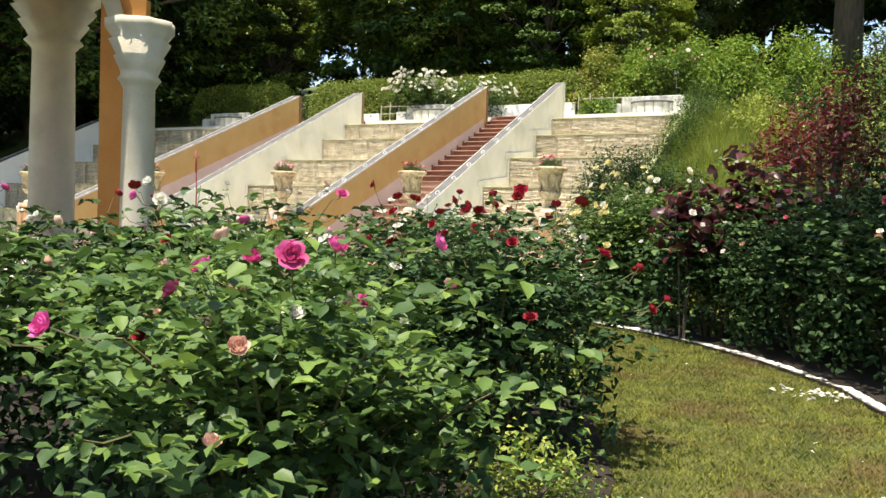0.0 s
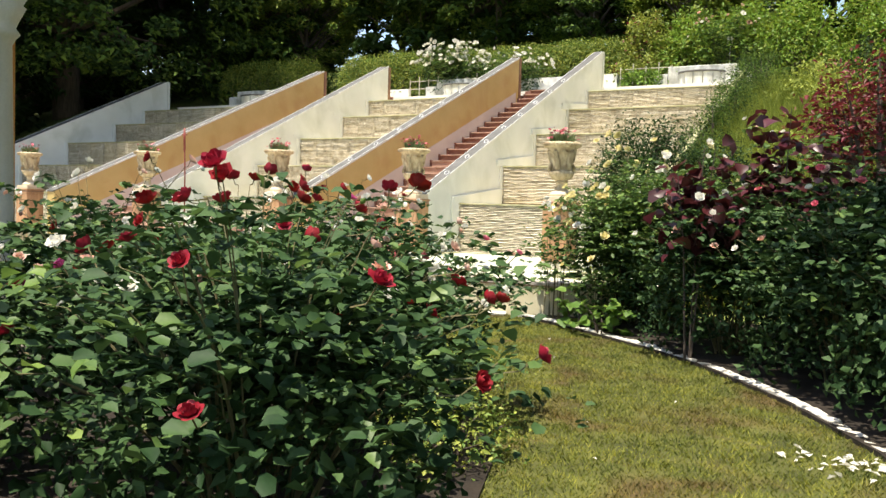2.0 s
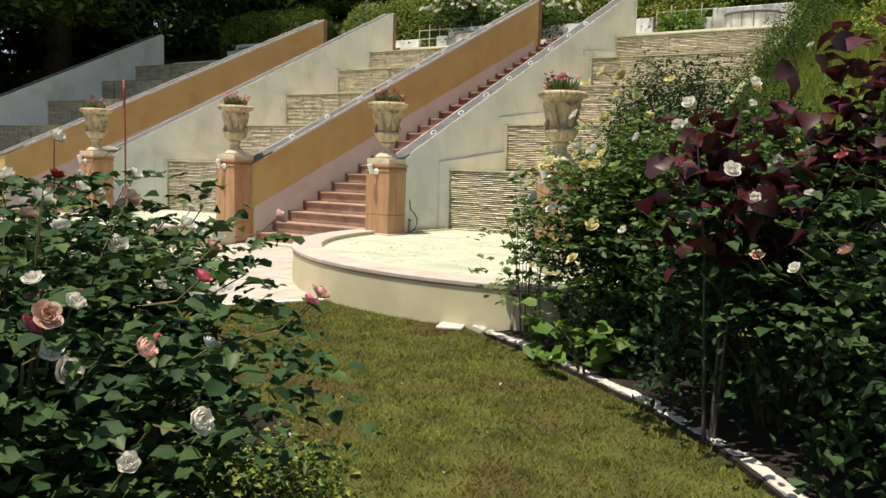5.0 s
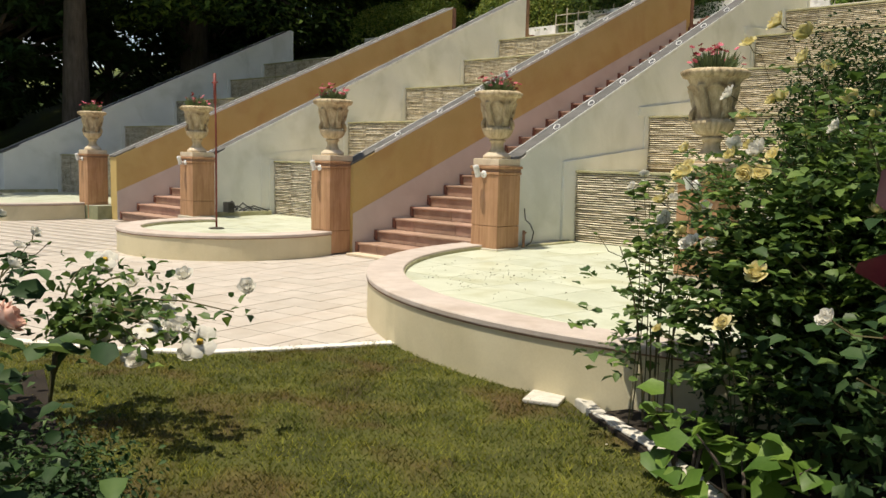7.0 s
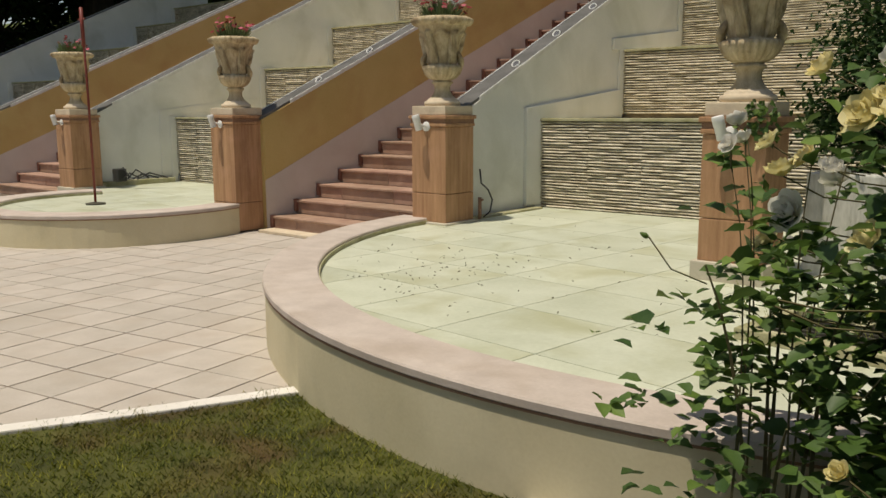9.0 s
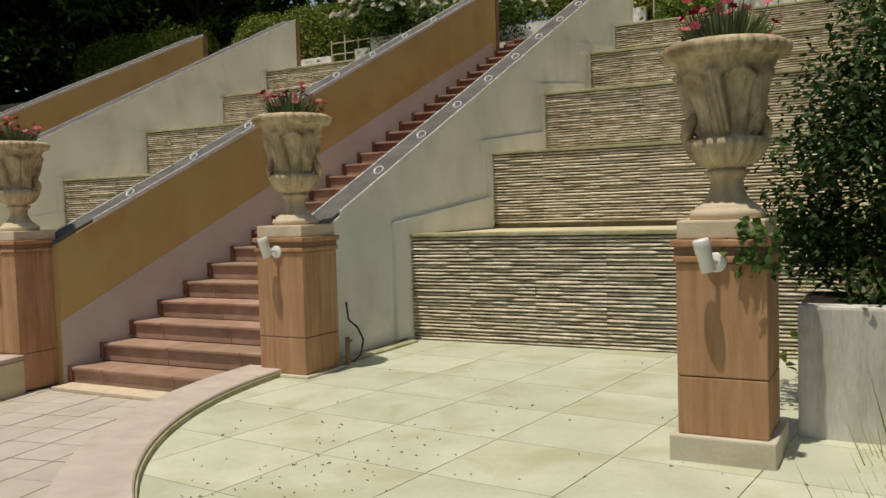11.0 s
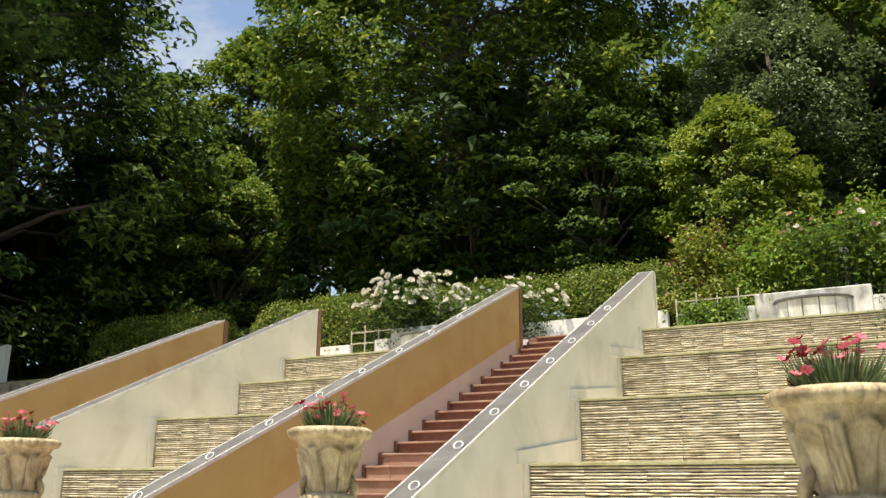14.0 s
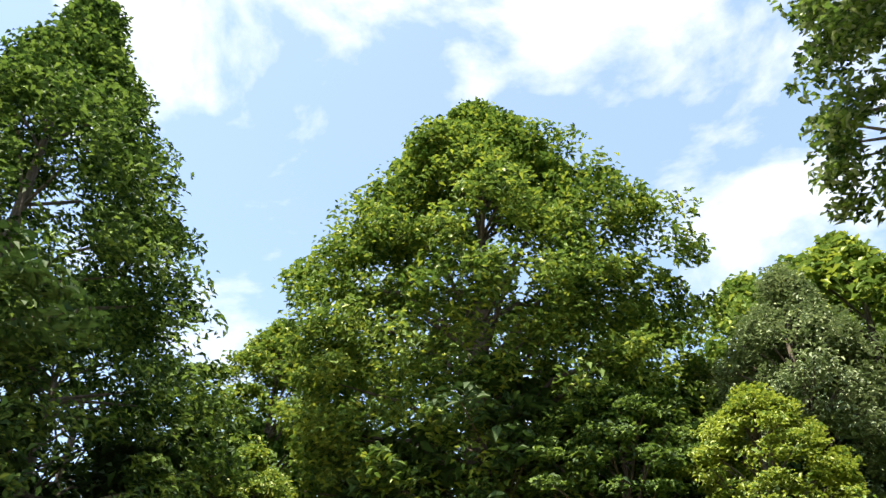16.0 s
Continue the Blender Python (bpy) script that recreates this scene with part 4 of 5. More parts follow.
tagged(o, "scatter of fallen white petals on the lawn by the kerb", "petals", kind="stuff")
pts = np.stack([g.uniform(-4.5, 0.3, 70), g.uniform(2, 11.5, 70), np.full(70, 0.012)], 1)
pts = pts[[inside((p[0], p[1]), KERB + BED[::-1]) for p in pts]]
o = foliage("stray_petals", g, pts, 0.03, M["petal_white"], None, spread=0.3, up=1.2, ratio=0.8)
tagged(o, "stray pale petals scattered over the lawn", "petals", kind="stuff")
# leaf litter in the basin
pts = np.concatenate([np.stack([g.normal(-6.7, 0.45, 130), g.normal(13.7, 0.55, 130), np.full(130, 0.367)], 1), np.stack([g.uniform(-7.9, -3.2, 80), g.uniform(13.2, 17.4, 80), np.full(80, 0.368)], 1)])
pts = pts[np.hypot(pts[:, 0] + 4.8, pts[:, 1] - 15.94) < 3.5]
o = foliage("leaf_litter", g, pts, 0.024, M["stem"], None, spread=0.5, up=1.4, ratio=0.3)
tagged(o, "small dead leaves lying on the basin floor", "litter", kind="stuff")

# ---- upper terrace fittings ----
def top_fountain(x, label):
    f = empty("wall_fountain", (x, 26.35, 4.83), label=label, category="fountain", group="fountains at the cascade heads")
    bm = bmesh.new()
    outer = [(0.95 * math.cos(radians(d)), 0.5 + 0.16 * math.sin(radians(d))) for d in range(180, -1, -15)]
    slab(bm, outer + [(0.95, 0.36), (-0.95, 0.36)], 0.0, 0.56, 0.02)
    part("back_wall", bm, M["plaster_grime"], f, "weathered white curved back wall")
    for i in range(7):
        a0, a1 = 180 + 180 * i / 7, 180 + 180 * (i + 1) / 7
        bm = bmesh.new()
        slab(bm, [(0.62 * math.cos(radians(a0 + 1)), 0.36 + 0.42 * math.sin(radians(a0 + 1))), (0.62 * math.cos(radians(a1 - 1)), 0.36 + 0.42 * math.sin(radians(a1 - 1))), (0, 0.36)], 0.0, 0.33, 0.008)
        part("basin_panel", bm, M["plaster_grime"], f)
    bm = bmesh.new()
    slab(bm, [(0.66 * math.cos(radians(180 + 180 * i / 7)), 0.36 + 0.46 * math.sin(radians(180 + 180 * i / 7))) for i in range(8)], 0.33, 0.375, 0.01)
    part("basin_rim", bm, M["cap_grey"], f, "grey stained stone rim")
    for q in (-1, 1):
        box_part("wing", f, M["plaster_grime"], min(q * 0.95, q * 1.35), max(q * 0.95, q * 1.35), 0.34, 0.5, 0.0, 0.36, 0.02)
    return f


top_fountain(-5.95, "white curved wall fountain at the head of the cascade")
top_fountain(-13.6, "white curved wall fountain at the head of the middle cascade")
top_fountain(-22.5, "white curved wall fountain in the shade of the trees")
for k, (x0, x1) in enumerate(((-15.6, -12.7), (-8.3, -6.8))):
    fence = empty("garden_fence", (x0, 26.75, 4.83), label="white painted garden fence grown over with roses", category="fence", group="terrace fences")
    n = int((x1 - x0) / 0.36)
    for i in range(n + 1):
        x = (x1 - x0) * i / n
        box_part("post", fence, M["column_grey"], x - 0.012, x + 0.012, -0.012, 0.012, 0, 0.62 + 0.1 * (i % 2), 0.004)
    for z in (0.3, 0.55):
        box_part("rail", fence, M["column_grey"], 0, x1 - x0, -0.012, 0.012, z, z + 0.022, 0.004)
sign = empty("garden_sign", (-5.38, 27.4, 4.83), label="small blank white sign on a thin post among the shrubs", category="sign")
box_part("board", sign, M["lamp_white"], -0.08, 0.08, -0.012, 0.008, 1.23, 1.43)
bm = bmesh.new()
tube(bm, [(0, 0.02, 0), (0, 0.02, 1.33)], 0.012, 6)
part("post", bm, M["lamp_white"], sign)

# ---- pavilion ----
pav = empty("pavilion", (-6.55, 6.75, 0), 0, "orange and cream arched garden pavilion with stone columns", "pavilion")


def column(x, y, r, h):
    bm = bmesh.new()
    lathe(bm, [(r * 1.35, 0), (r * 1.35, 0.12), (r * 1.1, 0.18), (r, 0.24), (r * 0.97, h * 0.6), (r * 0.9, h - 0.05), (r * 1.05, h), (r * 1.25, h + 0.04), (r * 1.05, h + 0.09), (r * 1.12, h + 0.14), (r * 1.45, h + 0.26), (r * 1.3, h + 0.28), (r * 1.75, h + 0.42), (r * 1.5, h + 0.44), (r * 1.95, h + 0.54), (r * 1.95, h + 0.62)], 24, lambda q, z, a: q * (1 + 0.05 * math.sin(8 * a) * (z > h + 0.1)))
    bmesh.ops.translate(bm, verts=bm.verts, vec=(x, y, 0))
    return part("column", bm, M["column_grey"], pav, smooth=True)


COLS = [(0.0, 0.0), (-0.75, -1.35), (-2.3, -2.5), (-2.0, 0.6)]
for x, y in COLS:
    column(x, y, 0.26 if x < -0.5 else 0.17, 3.2 if x < -0.5 else 2.56)
for (ax, ay), (bx, by) in zip(COLS, COLS[1:3]):
    d = Vector((bx - ax, by - ay, 0))
    L, ang = d.length, math.degrees(math.atan2(by - ay, bx - ax))
    bm = bmesh.new()
    ring = [(L / 2 + (L / 2 - 0.12) * math.cos(math.pi * i / 14), 3.12 + (L / 2 - 0.12) * math.sin(math.pi * i / 14)) for i in range(15)]
    outline = [(q, z) for q, z in ring] + [(0.0, 3.12), (0.0, 5.2), (L, 5.2), (L, 3.12)]
    a = [bm.verts.new((q, -0.2, z)) for q, z in outline]
    b = [bm.verts.new((q, 0.2, z)) for q, z in outline]
    fs = [bm.faces.new(a), bm.faces.new(b[::-1])] + [bm.faces.new((a[i], b[i], b[(i + 1) % len(a)], a[(i + 1) % len(a)])) for i in range(len(a))]
    bmesh.ops.recalc_face_normals(bm, faces=fs)
    o = part("arch", bm, M["pavilion_orange"], pav, "orange plastered arch")
    o.matrix_basis = pose(ax, ay, 0, 0, 0, ang)
    bm = bmesh.new()
    tube(bm, [(q, -0.22, z) for q, z in ring], 0.13, 8)
    o = part("archivolt", bm, M["column_grey"], pav, "cream moulding round the arch", smooth=True)
    o.matrix_basis = pose(ax, ay, 0, 0, 0, ang)
box_part("pier", pav, M["pavilion_orange"], -0.62, -0.22, 0.05, 0.35, 0, 3.5, 0.01, "orange plastered pier")
box_part("pier", pav, M["pavilion_orange"], -1.75, -1.25, -1.3, -0.9, 0, 3.5, 0.01, "orange plastered pier")
bm = bmesh.new()
slab(bm, [(0.35, 0.3), (-0.45, -1.6), (-2.3, -2.9), (-4.6, -2.4), (-4.6, 1.5), (-1.5, 1.6)], 5.2, 5.55, 0.03)
part("entablature", bm, M["column_grey"], pav)
bm = bmesh.new()
slab(bm, [(0.3, 0.3), (-0.45, -1.6), (-2.3, -2.9), (-4.6, -2.4), (-4.6, 1.5), (-1.5, 1.6)], -0.05, 0.06, 0.01)
part("platform", bm, M["rim_stone"], pav)

# ---- flowers and bushes ----
def rose_mesh(name, mat, open_amount, seed):
    """A rose head: rings of rounded, cupped petals about a tight core; golden stamens where it is wide open."""
    r = random.Random(seed)
    bm = bmesh.new()
    root = bm.verts.new((0, 0, 0))
    rings = ((3, 0.010, 0.036, 0.0), (4, 0.016, 0.039, 0.10), (5, 0.021, 0.038, 0.34), (6, 0.025, 0.034, 0.85))
    if open_amount > 1.2:
        rings = ((5, 0.014, 0.030, 0.75), (6, 0.017, 0.036, 1.0))
    for n, rad, h, lean in rings:
        for k in range(n):
            a = 2 * math.pi * k / n + r.uniform(-0.25, 0.25) + rad * 60
            bend = lean * open_amount + r.uniform(-0.10, 0.10)
            w = math.pi / n * 1.4
            grid = []
            for j in range(5):
                t = j / 4
                row = []
                round_top = math.sqrt(max(1 - max(0, (t - 0.5) / 0.5) ** 2 * 0.7, 0))
                for i in range(4):
                    s = (i / 3 - 0.5) * 2
                    b = a + s * w * round_top
                    q = rad * (0.25 + 0.85 * math.sin(2.0 * t)) + bend * h * t * t * 0.95 - 0.004 * s * s * t
                    z = h * t * (1 - 0.16 * s * s * t) - bend * h * 0.42 * t ** 3 + 0.003 * r.uniform(-1, 1) * t
                    row.append(root if j == 0 else bm.verts.new((q * math.cos(b), q * math.sin(b), z)))
                grid.append(row)
            for i in range(3):
                bm.faces.new((root, grid[1][i + 1], grid[1][i]))
            for j in range(1, 4):
                for i in range(3):
                    bm.faces.new((grid[j][i], grid[j][i + 1], grid[j + 1][i + 1], grid[j + 1][i]))
    if open_amount > 1.2:
        lathe(bm, [(0.0, 0.0), (0.012, 0.010), (0.012, 0.016), (0.006, 0.020), (0.0, 0.019)], 10, cap=False)
        bmesh.ops.remove_doubles(bm, verts=bm.verts, dist=1e-6)
    bm.faces.ensure_lookup_table()
    for f in bm.faces:
        if open_amount > 1.2 and max(math.hypot(v.co.x, v.co.y) for v in f.verts) < 0.0125 and f.calc_center_median().z > 0.003:
            f.material_index = 1
    me = bpy.data.meshes.new(name)
    bm.to_mesh(me)
    bm.free()
    me.materials.append(mat)
    me.materials.append(M["stamen"])
    me.shade_smooth()
    return me


ROSES = {c: [rose_mesh("rose", M["petal_" + c], o, s) for s, o in ((1, 0.3), (2, 0.5), (3, 0.75), (4, 1.35))] for c in ("red", "pink", "rosy", "white", "yellow", "peach")}


def bud_mesh():
    bm = bmesh.new()
    lathe(bm, [(0.0, 0), (0.007, 0.004), (0.010, 0.014), (0.006, 0.026), (0.0, 0.034)], 8, cap=False)
    me = bpy.data.meshes.new("bud")
    bm.to_mesh(me)
    bm.free()
    me.materials.append(M["leaf_rose_light"])
    return me


BUD = bud_mesh()


def rose_bush(x, y, rx, ry, h, blooms, seed, label, branches=52, per=95, size=0.062, tall=5, low=0.28, light=0.14, group="rose bushes", scale=1.0, z0=0.02, tone="leaf_rose_dark", bare=0.28, dome=0.2, reach=0.15):
    """Arching canes from one root, leaflets along their outer half, blooms at the tips."""
    per, size = int(per * 0.66), size * 1.2
    g = np.random.default_rng(seed)
    b = empty("rose_bush", (x, y, z0), label=label, category="rose bush", group=group)
    bm = bmesh.new()
    pts, tips = [], []
    for k in range(branches + tall):
        a = g.uniform(0, 2 * math.pi)
        q = math.sqrt(g.uniform(0.02, 1))
        up = h * (1.0 - dome * q ** 2.4) * g.uniform(0.66, 1.04)
        if k >= branches:
            q, up = q * 0.75, h * g.uniform(1.02, 1.2)
        end = np.array([rx * q * math.cos(a), ry * q * math.sin(a), max(up, 0.18)])
        start = np.array([0.10 * math.cos(a), 0.10 * math.sin(a), 0.0]) * g.uniform(0.3, 1.6)
        ctrl = np.array([end[0] * 0.35, end[1] * 0.35, end[2] * 0.72])
        curve = [((1 - t) ** 2) * start + 2 * t * (1 - t) * ctrl + t * t * end for t in np.linspace(0, 1, 7)]
        if k % 3 == 0 or k >= branches:
            tube(bm, curve, [(0.010 - 0.0011 * i) * (1 if k < branches else 0.5) for i in range(7)], 4)
        n = per if k < branches else per // 3
        t = low + (1 - low) * g.power(1.7, n) if k < branches else g.uniform(0.45, 0.9, n)
        c = ((1 - t) ** 2)[:, None] * start + (2 * t * (1 - t))[:, None] * ctrl + (t * t)[:, None] * end
        spread = 0.17 if k < branches else 0.07
        # leaflets gather in sprays of about six
        hub = g.normal(size=(n // 6 + 1, 3)) * spread * np.array([1, 1, 0.7])
        which = np.sort(g.integers(0, len(hub), n))
        pts.append(c[np.argsort(t)] * 0 + np.take(c[np.linspace(0, n - 1, len(hub)).astype(int)], which, axis=0) + hub[which] + g.normal(size=(n, 3)) * np.array([0.05, 0.05, 0.010]))
        tips.append(end)
    # broad dark leaves added inside the crown to deepen its shade
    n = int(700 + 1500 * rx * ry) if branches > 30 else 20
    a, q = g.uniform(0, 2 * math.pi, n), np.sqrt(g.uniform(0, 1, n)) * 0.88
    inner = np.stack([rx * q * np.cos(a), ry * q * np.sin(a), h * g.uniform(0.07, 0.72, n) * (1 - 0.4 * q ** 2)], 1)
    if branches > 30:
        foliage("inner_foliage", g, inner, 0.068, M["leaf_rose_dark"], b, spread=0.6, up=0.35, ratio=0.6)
    pts = np.concatenate(pts)
    pts = pts[g.uniform(size=len(pts)) < np.clip((pts[:, 2] / h - bare) / 0.38, 0.05, 1)]
    pts[:, 2] = np.maximum(pts[:, 2], 0.04)
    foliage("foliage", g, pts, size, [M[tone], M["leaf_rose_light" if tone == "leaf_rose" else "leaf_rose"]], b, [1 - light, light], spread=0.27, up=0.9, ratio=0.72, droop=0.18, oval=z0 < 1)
    order = sorted(range(len(tips)), key=lambda i: -0.55 * tips[i][2] / h - (0.25 if i >= branches else 0) + 0.9 * g.uniform())
    i = 0
    for colour, n in blooms:
        for _ in range(n):
            e = tips[order[i % len(order)]]
            i += 1
            s = g.uniform(0.65, 1.1) * scale
            extra = g.normal(size=3) * np.array([0.09, 0.09, 0.05]) if i > len(order) else g.normal(size=3) * 0.03
            if colour == "bud":
                o = new("bud", BUD)
            else:
                o = new("bloom", ROSES[colour][int(g.integers(0, 3))])
            o.parent = b
            away = math.atan2(e[1], e[0])
            extra = extra + np.array([reach * math.cos(away), reach * math.sin(away), 0.06]) * (0.3 if order[(i - 1) % len(order)] >= branches else 1)
            tube(bm, [e, e + extra * np.array([0.6, 0.6, 0.3]), e + extra + np.array([0, 0, 0.017])], 0.0028, 3)
            o.matrix_basis = pose(*(e + extra + np.array([0, 0, 0.015])), g.normal() * 18 - 42 * math.sin(away), 42 * math.cos(away) + g.normal() * 18, 0) @ pose(0, 0, 0, 0, 0, g.uniform(0, 360)) @ Matrix.Diagonal((s, s, s, 1))
    part("branchwork", bm, M["stem"], b)["kind"] = "stuff"
    return b


# bed beside the start of the path
B = rose_bush
B(-1.55, 2.55, 0.80, 0.80, 1.00, [("pink", 9), ("peach", 8), ("bud", 6)], 101, "leafy rose bush with magenta and faded peach blooms", 60, 145, 0.05, 6, light=0.25, tone="leaf_rose")
B(-2.45, 3.35, 0.85, 0.85, 1.12, [("pink", 8), ("red", 3), ("white", 2), ("bud", 6)], 102, "leafy rose bush with magenta and deep red blooms", 64, 160, 0.05, 7, light=0.25, tone="leaf_rose")
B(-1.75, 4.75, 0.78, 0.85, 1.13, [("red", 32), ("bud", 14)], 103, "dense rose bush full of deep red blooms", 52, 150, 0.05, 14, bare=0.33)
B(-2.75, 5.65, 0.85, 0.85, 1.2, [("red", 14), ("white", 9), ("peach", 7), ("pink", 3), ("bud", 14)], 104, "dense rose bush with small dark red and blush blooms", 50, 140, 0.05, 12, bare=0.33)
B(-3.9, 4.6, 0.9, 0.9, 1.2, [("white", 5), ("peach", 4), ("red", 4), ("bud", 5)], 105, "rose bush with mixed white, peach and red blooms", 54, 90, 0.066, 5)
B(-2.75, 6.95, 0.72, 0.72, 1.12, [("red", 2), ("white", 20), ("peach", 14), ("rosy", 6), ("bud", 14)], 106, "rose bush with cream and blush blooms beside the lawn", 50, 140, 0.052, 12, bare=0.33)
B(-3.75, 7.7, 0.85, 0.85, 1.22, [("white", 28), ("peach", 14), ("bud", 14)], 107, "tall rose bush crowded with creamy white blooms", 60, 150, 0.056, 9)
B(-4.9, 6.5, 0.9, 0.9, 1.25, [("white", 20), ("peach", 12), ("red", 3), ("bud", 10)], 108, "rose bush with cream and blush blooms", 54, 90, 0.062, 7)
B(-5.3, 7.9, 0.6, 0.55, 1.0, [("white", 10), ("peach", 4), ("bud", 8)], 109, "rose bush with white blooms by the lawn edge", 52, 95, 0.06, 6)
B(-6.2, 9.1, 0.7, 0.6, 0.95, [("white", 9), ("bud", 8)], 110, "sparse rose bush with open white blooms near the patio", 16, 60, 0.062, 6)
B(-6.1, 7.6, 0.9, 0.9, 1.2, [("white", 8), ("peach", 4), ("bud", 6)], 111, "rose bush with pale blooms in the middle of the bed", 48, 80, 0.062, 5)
B(-3.6, 2.6, 0.9, 0.9, 1.15, [("pink", 6), ("peach", 3), ("bud", 4)], 112, "rose bush with magenta blooms near the pavilion", 50, 80, 0.066, 5, tone="leaf_rose")
B(-5.2, 4.9, 0.9, 0.9, 1.15, [("red", 4), ("white", 4), ("bud", 4)], 113, "rose bush with red and white blooms before the pavilion", 48, 80, 0.066, 4)

# long flowering spray of the white rose reaching over the lawn
spray = empty("rose_spray", (-6.1, 9.5, 0.05), label="long arching spray of open white roses over the lawn", category="rose bush", group="rose bushes")
g = np.random.default_rng(33)
bm, pts = bmesh.new(), []
for k in range(13):
    end = np.array([-0.1 + 1.2 * g.uniform(), 0.1 + 0.6 * g.uniform(), 0.38 + 0.45 * g.uniform()])
    curve = [np.array([0, 0, 0]) * (1 - t) ** 2 + 2 * t * (1 - t) * np.array([0.05, 0.05, 0.85]) + t * t * end for t in np.linspace(0, 1, 8)]
    tube(bm, curve, [0.009 - 0.0008 * i for i in range(8)], 5)
    for p in curve[3:]:
        pts.append(p + g.normal(size=(9, 3)) * np.array([0.07, 0.07, 0.05]))
    for q in range(k % 2 + 1):
        o = new("bloom", ROSES["white"][3 if q else 1])
        o.parent = spray
        s = g.uniform(1.15, 1.5)
        o.matrix_basis = pose(*(end + g.normal(size=3) * 0.05), 22 + g.normal() * 12, 34 + g.normal() * 12, 0) @ pose(0, 0, 0, 0, 0, g.uniform(0, 360)) @ Matrix.Diagonal((s, s, s, 1))
part("branchwork", bm, M["stem"], spray)["kind"] = "stuff"
foliage("foliage", g, np.concatenate(pts), 0.07, [M["leaf_rose"], M["leaf_rose_light"]], spray, [0.7, 0.3], spread=0.45, up=0.7, oval=True)

# bed along the kerb
G = "rose bushes along the kerb"
B(-2.92, 12.1, 0.72, 0.70, 1.75, [("yellow", 46), ("white", 24), ("bud", 12)], 201, "tall rose bush with pale yellow blooms beside the basin", 96, 195, 0.050, 9, 0.08, 0.3, G, 1.4, bare=0.12, tone="leaf_rose", dome=0.35, reach=0.26)
B(-2.35, 11.75, 0.75, 0.7, 1.75, [("white", 8), ("yellow", 12), ("bud", 6)], 202, "tall dark rose bush with cream blooms", 80, 175, 0.052, 6, 0.08, 0.4, G, 1.15, bare=0.05, tone="leaf_rose")
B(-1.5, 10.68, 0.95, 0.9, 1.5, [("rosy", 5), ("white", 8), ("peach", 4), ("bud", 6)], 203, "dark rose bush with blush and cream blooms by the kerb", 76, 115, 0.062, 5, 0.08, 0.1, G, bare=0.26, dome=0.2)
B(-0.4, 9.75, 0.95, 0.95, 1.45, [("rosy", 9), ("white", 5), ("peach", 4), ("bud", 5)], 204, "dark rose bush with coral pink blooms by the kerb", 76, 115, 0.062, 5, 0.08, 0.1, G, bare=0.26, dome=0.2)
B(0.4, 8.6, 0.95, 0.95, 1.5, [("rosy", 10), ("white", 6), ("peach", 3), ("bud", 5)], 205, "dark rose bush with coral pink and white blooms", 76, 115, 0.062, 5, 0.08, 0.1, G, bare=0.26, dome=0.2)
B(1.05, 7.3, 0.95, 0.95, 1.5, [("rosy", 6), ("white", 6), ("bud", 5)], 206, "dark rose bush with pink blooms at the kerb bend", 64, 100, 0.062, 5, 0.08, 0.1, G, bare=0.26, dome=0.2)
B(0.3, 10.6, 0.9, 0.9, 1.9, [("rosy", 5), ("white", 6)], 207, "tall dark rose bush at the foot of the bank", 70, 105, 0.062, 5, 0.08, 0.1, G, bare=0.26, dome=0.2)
B(-1.0, 12.1, 0.95, 0.9, 2.0, [("white", 5), ("peach", 3)], 208, "tall green shrub rose at the foot of the bank", 74, 110, 0.066, 6, 0.08, 0.3, G, tone="leaf_rose", bare=0.0)
B(-3.75, 11.85, 0.34, 0.3, 1.15, [("white", 5), ("bud", 8)], 209, "slender rose with white buds leaning over the basin rim", 16, 60, 0.055, 5, 0.3, 0.35, G, tone="leaf_rose", bare=0.0)
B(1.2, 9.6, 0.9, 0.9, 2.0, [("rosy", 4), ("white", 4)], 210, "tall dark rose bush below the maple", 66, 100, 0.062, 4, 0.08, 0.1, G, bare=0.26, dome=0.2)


B(-3.05, 11.55, 0.36, 0.3, 0.7, [("yellow", 6), ("bud", 4)], 211, "low rose shoots with pale yellow blooms at the kerb", 14, 50, 0.05, 3, 0.1, 0.3, G, 1.15, bare=0.0, tone="leaf_rose", reach=0.12)


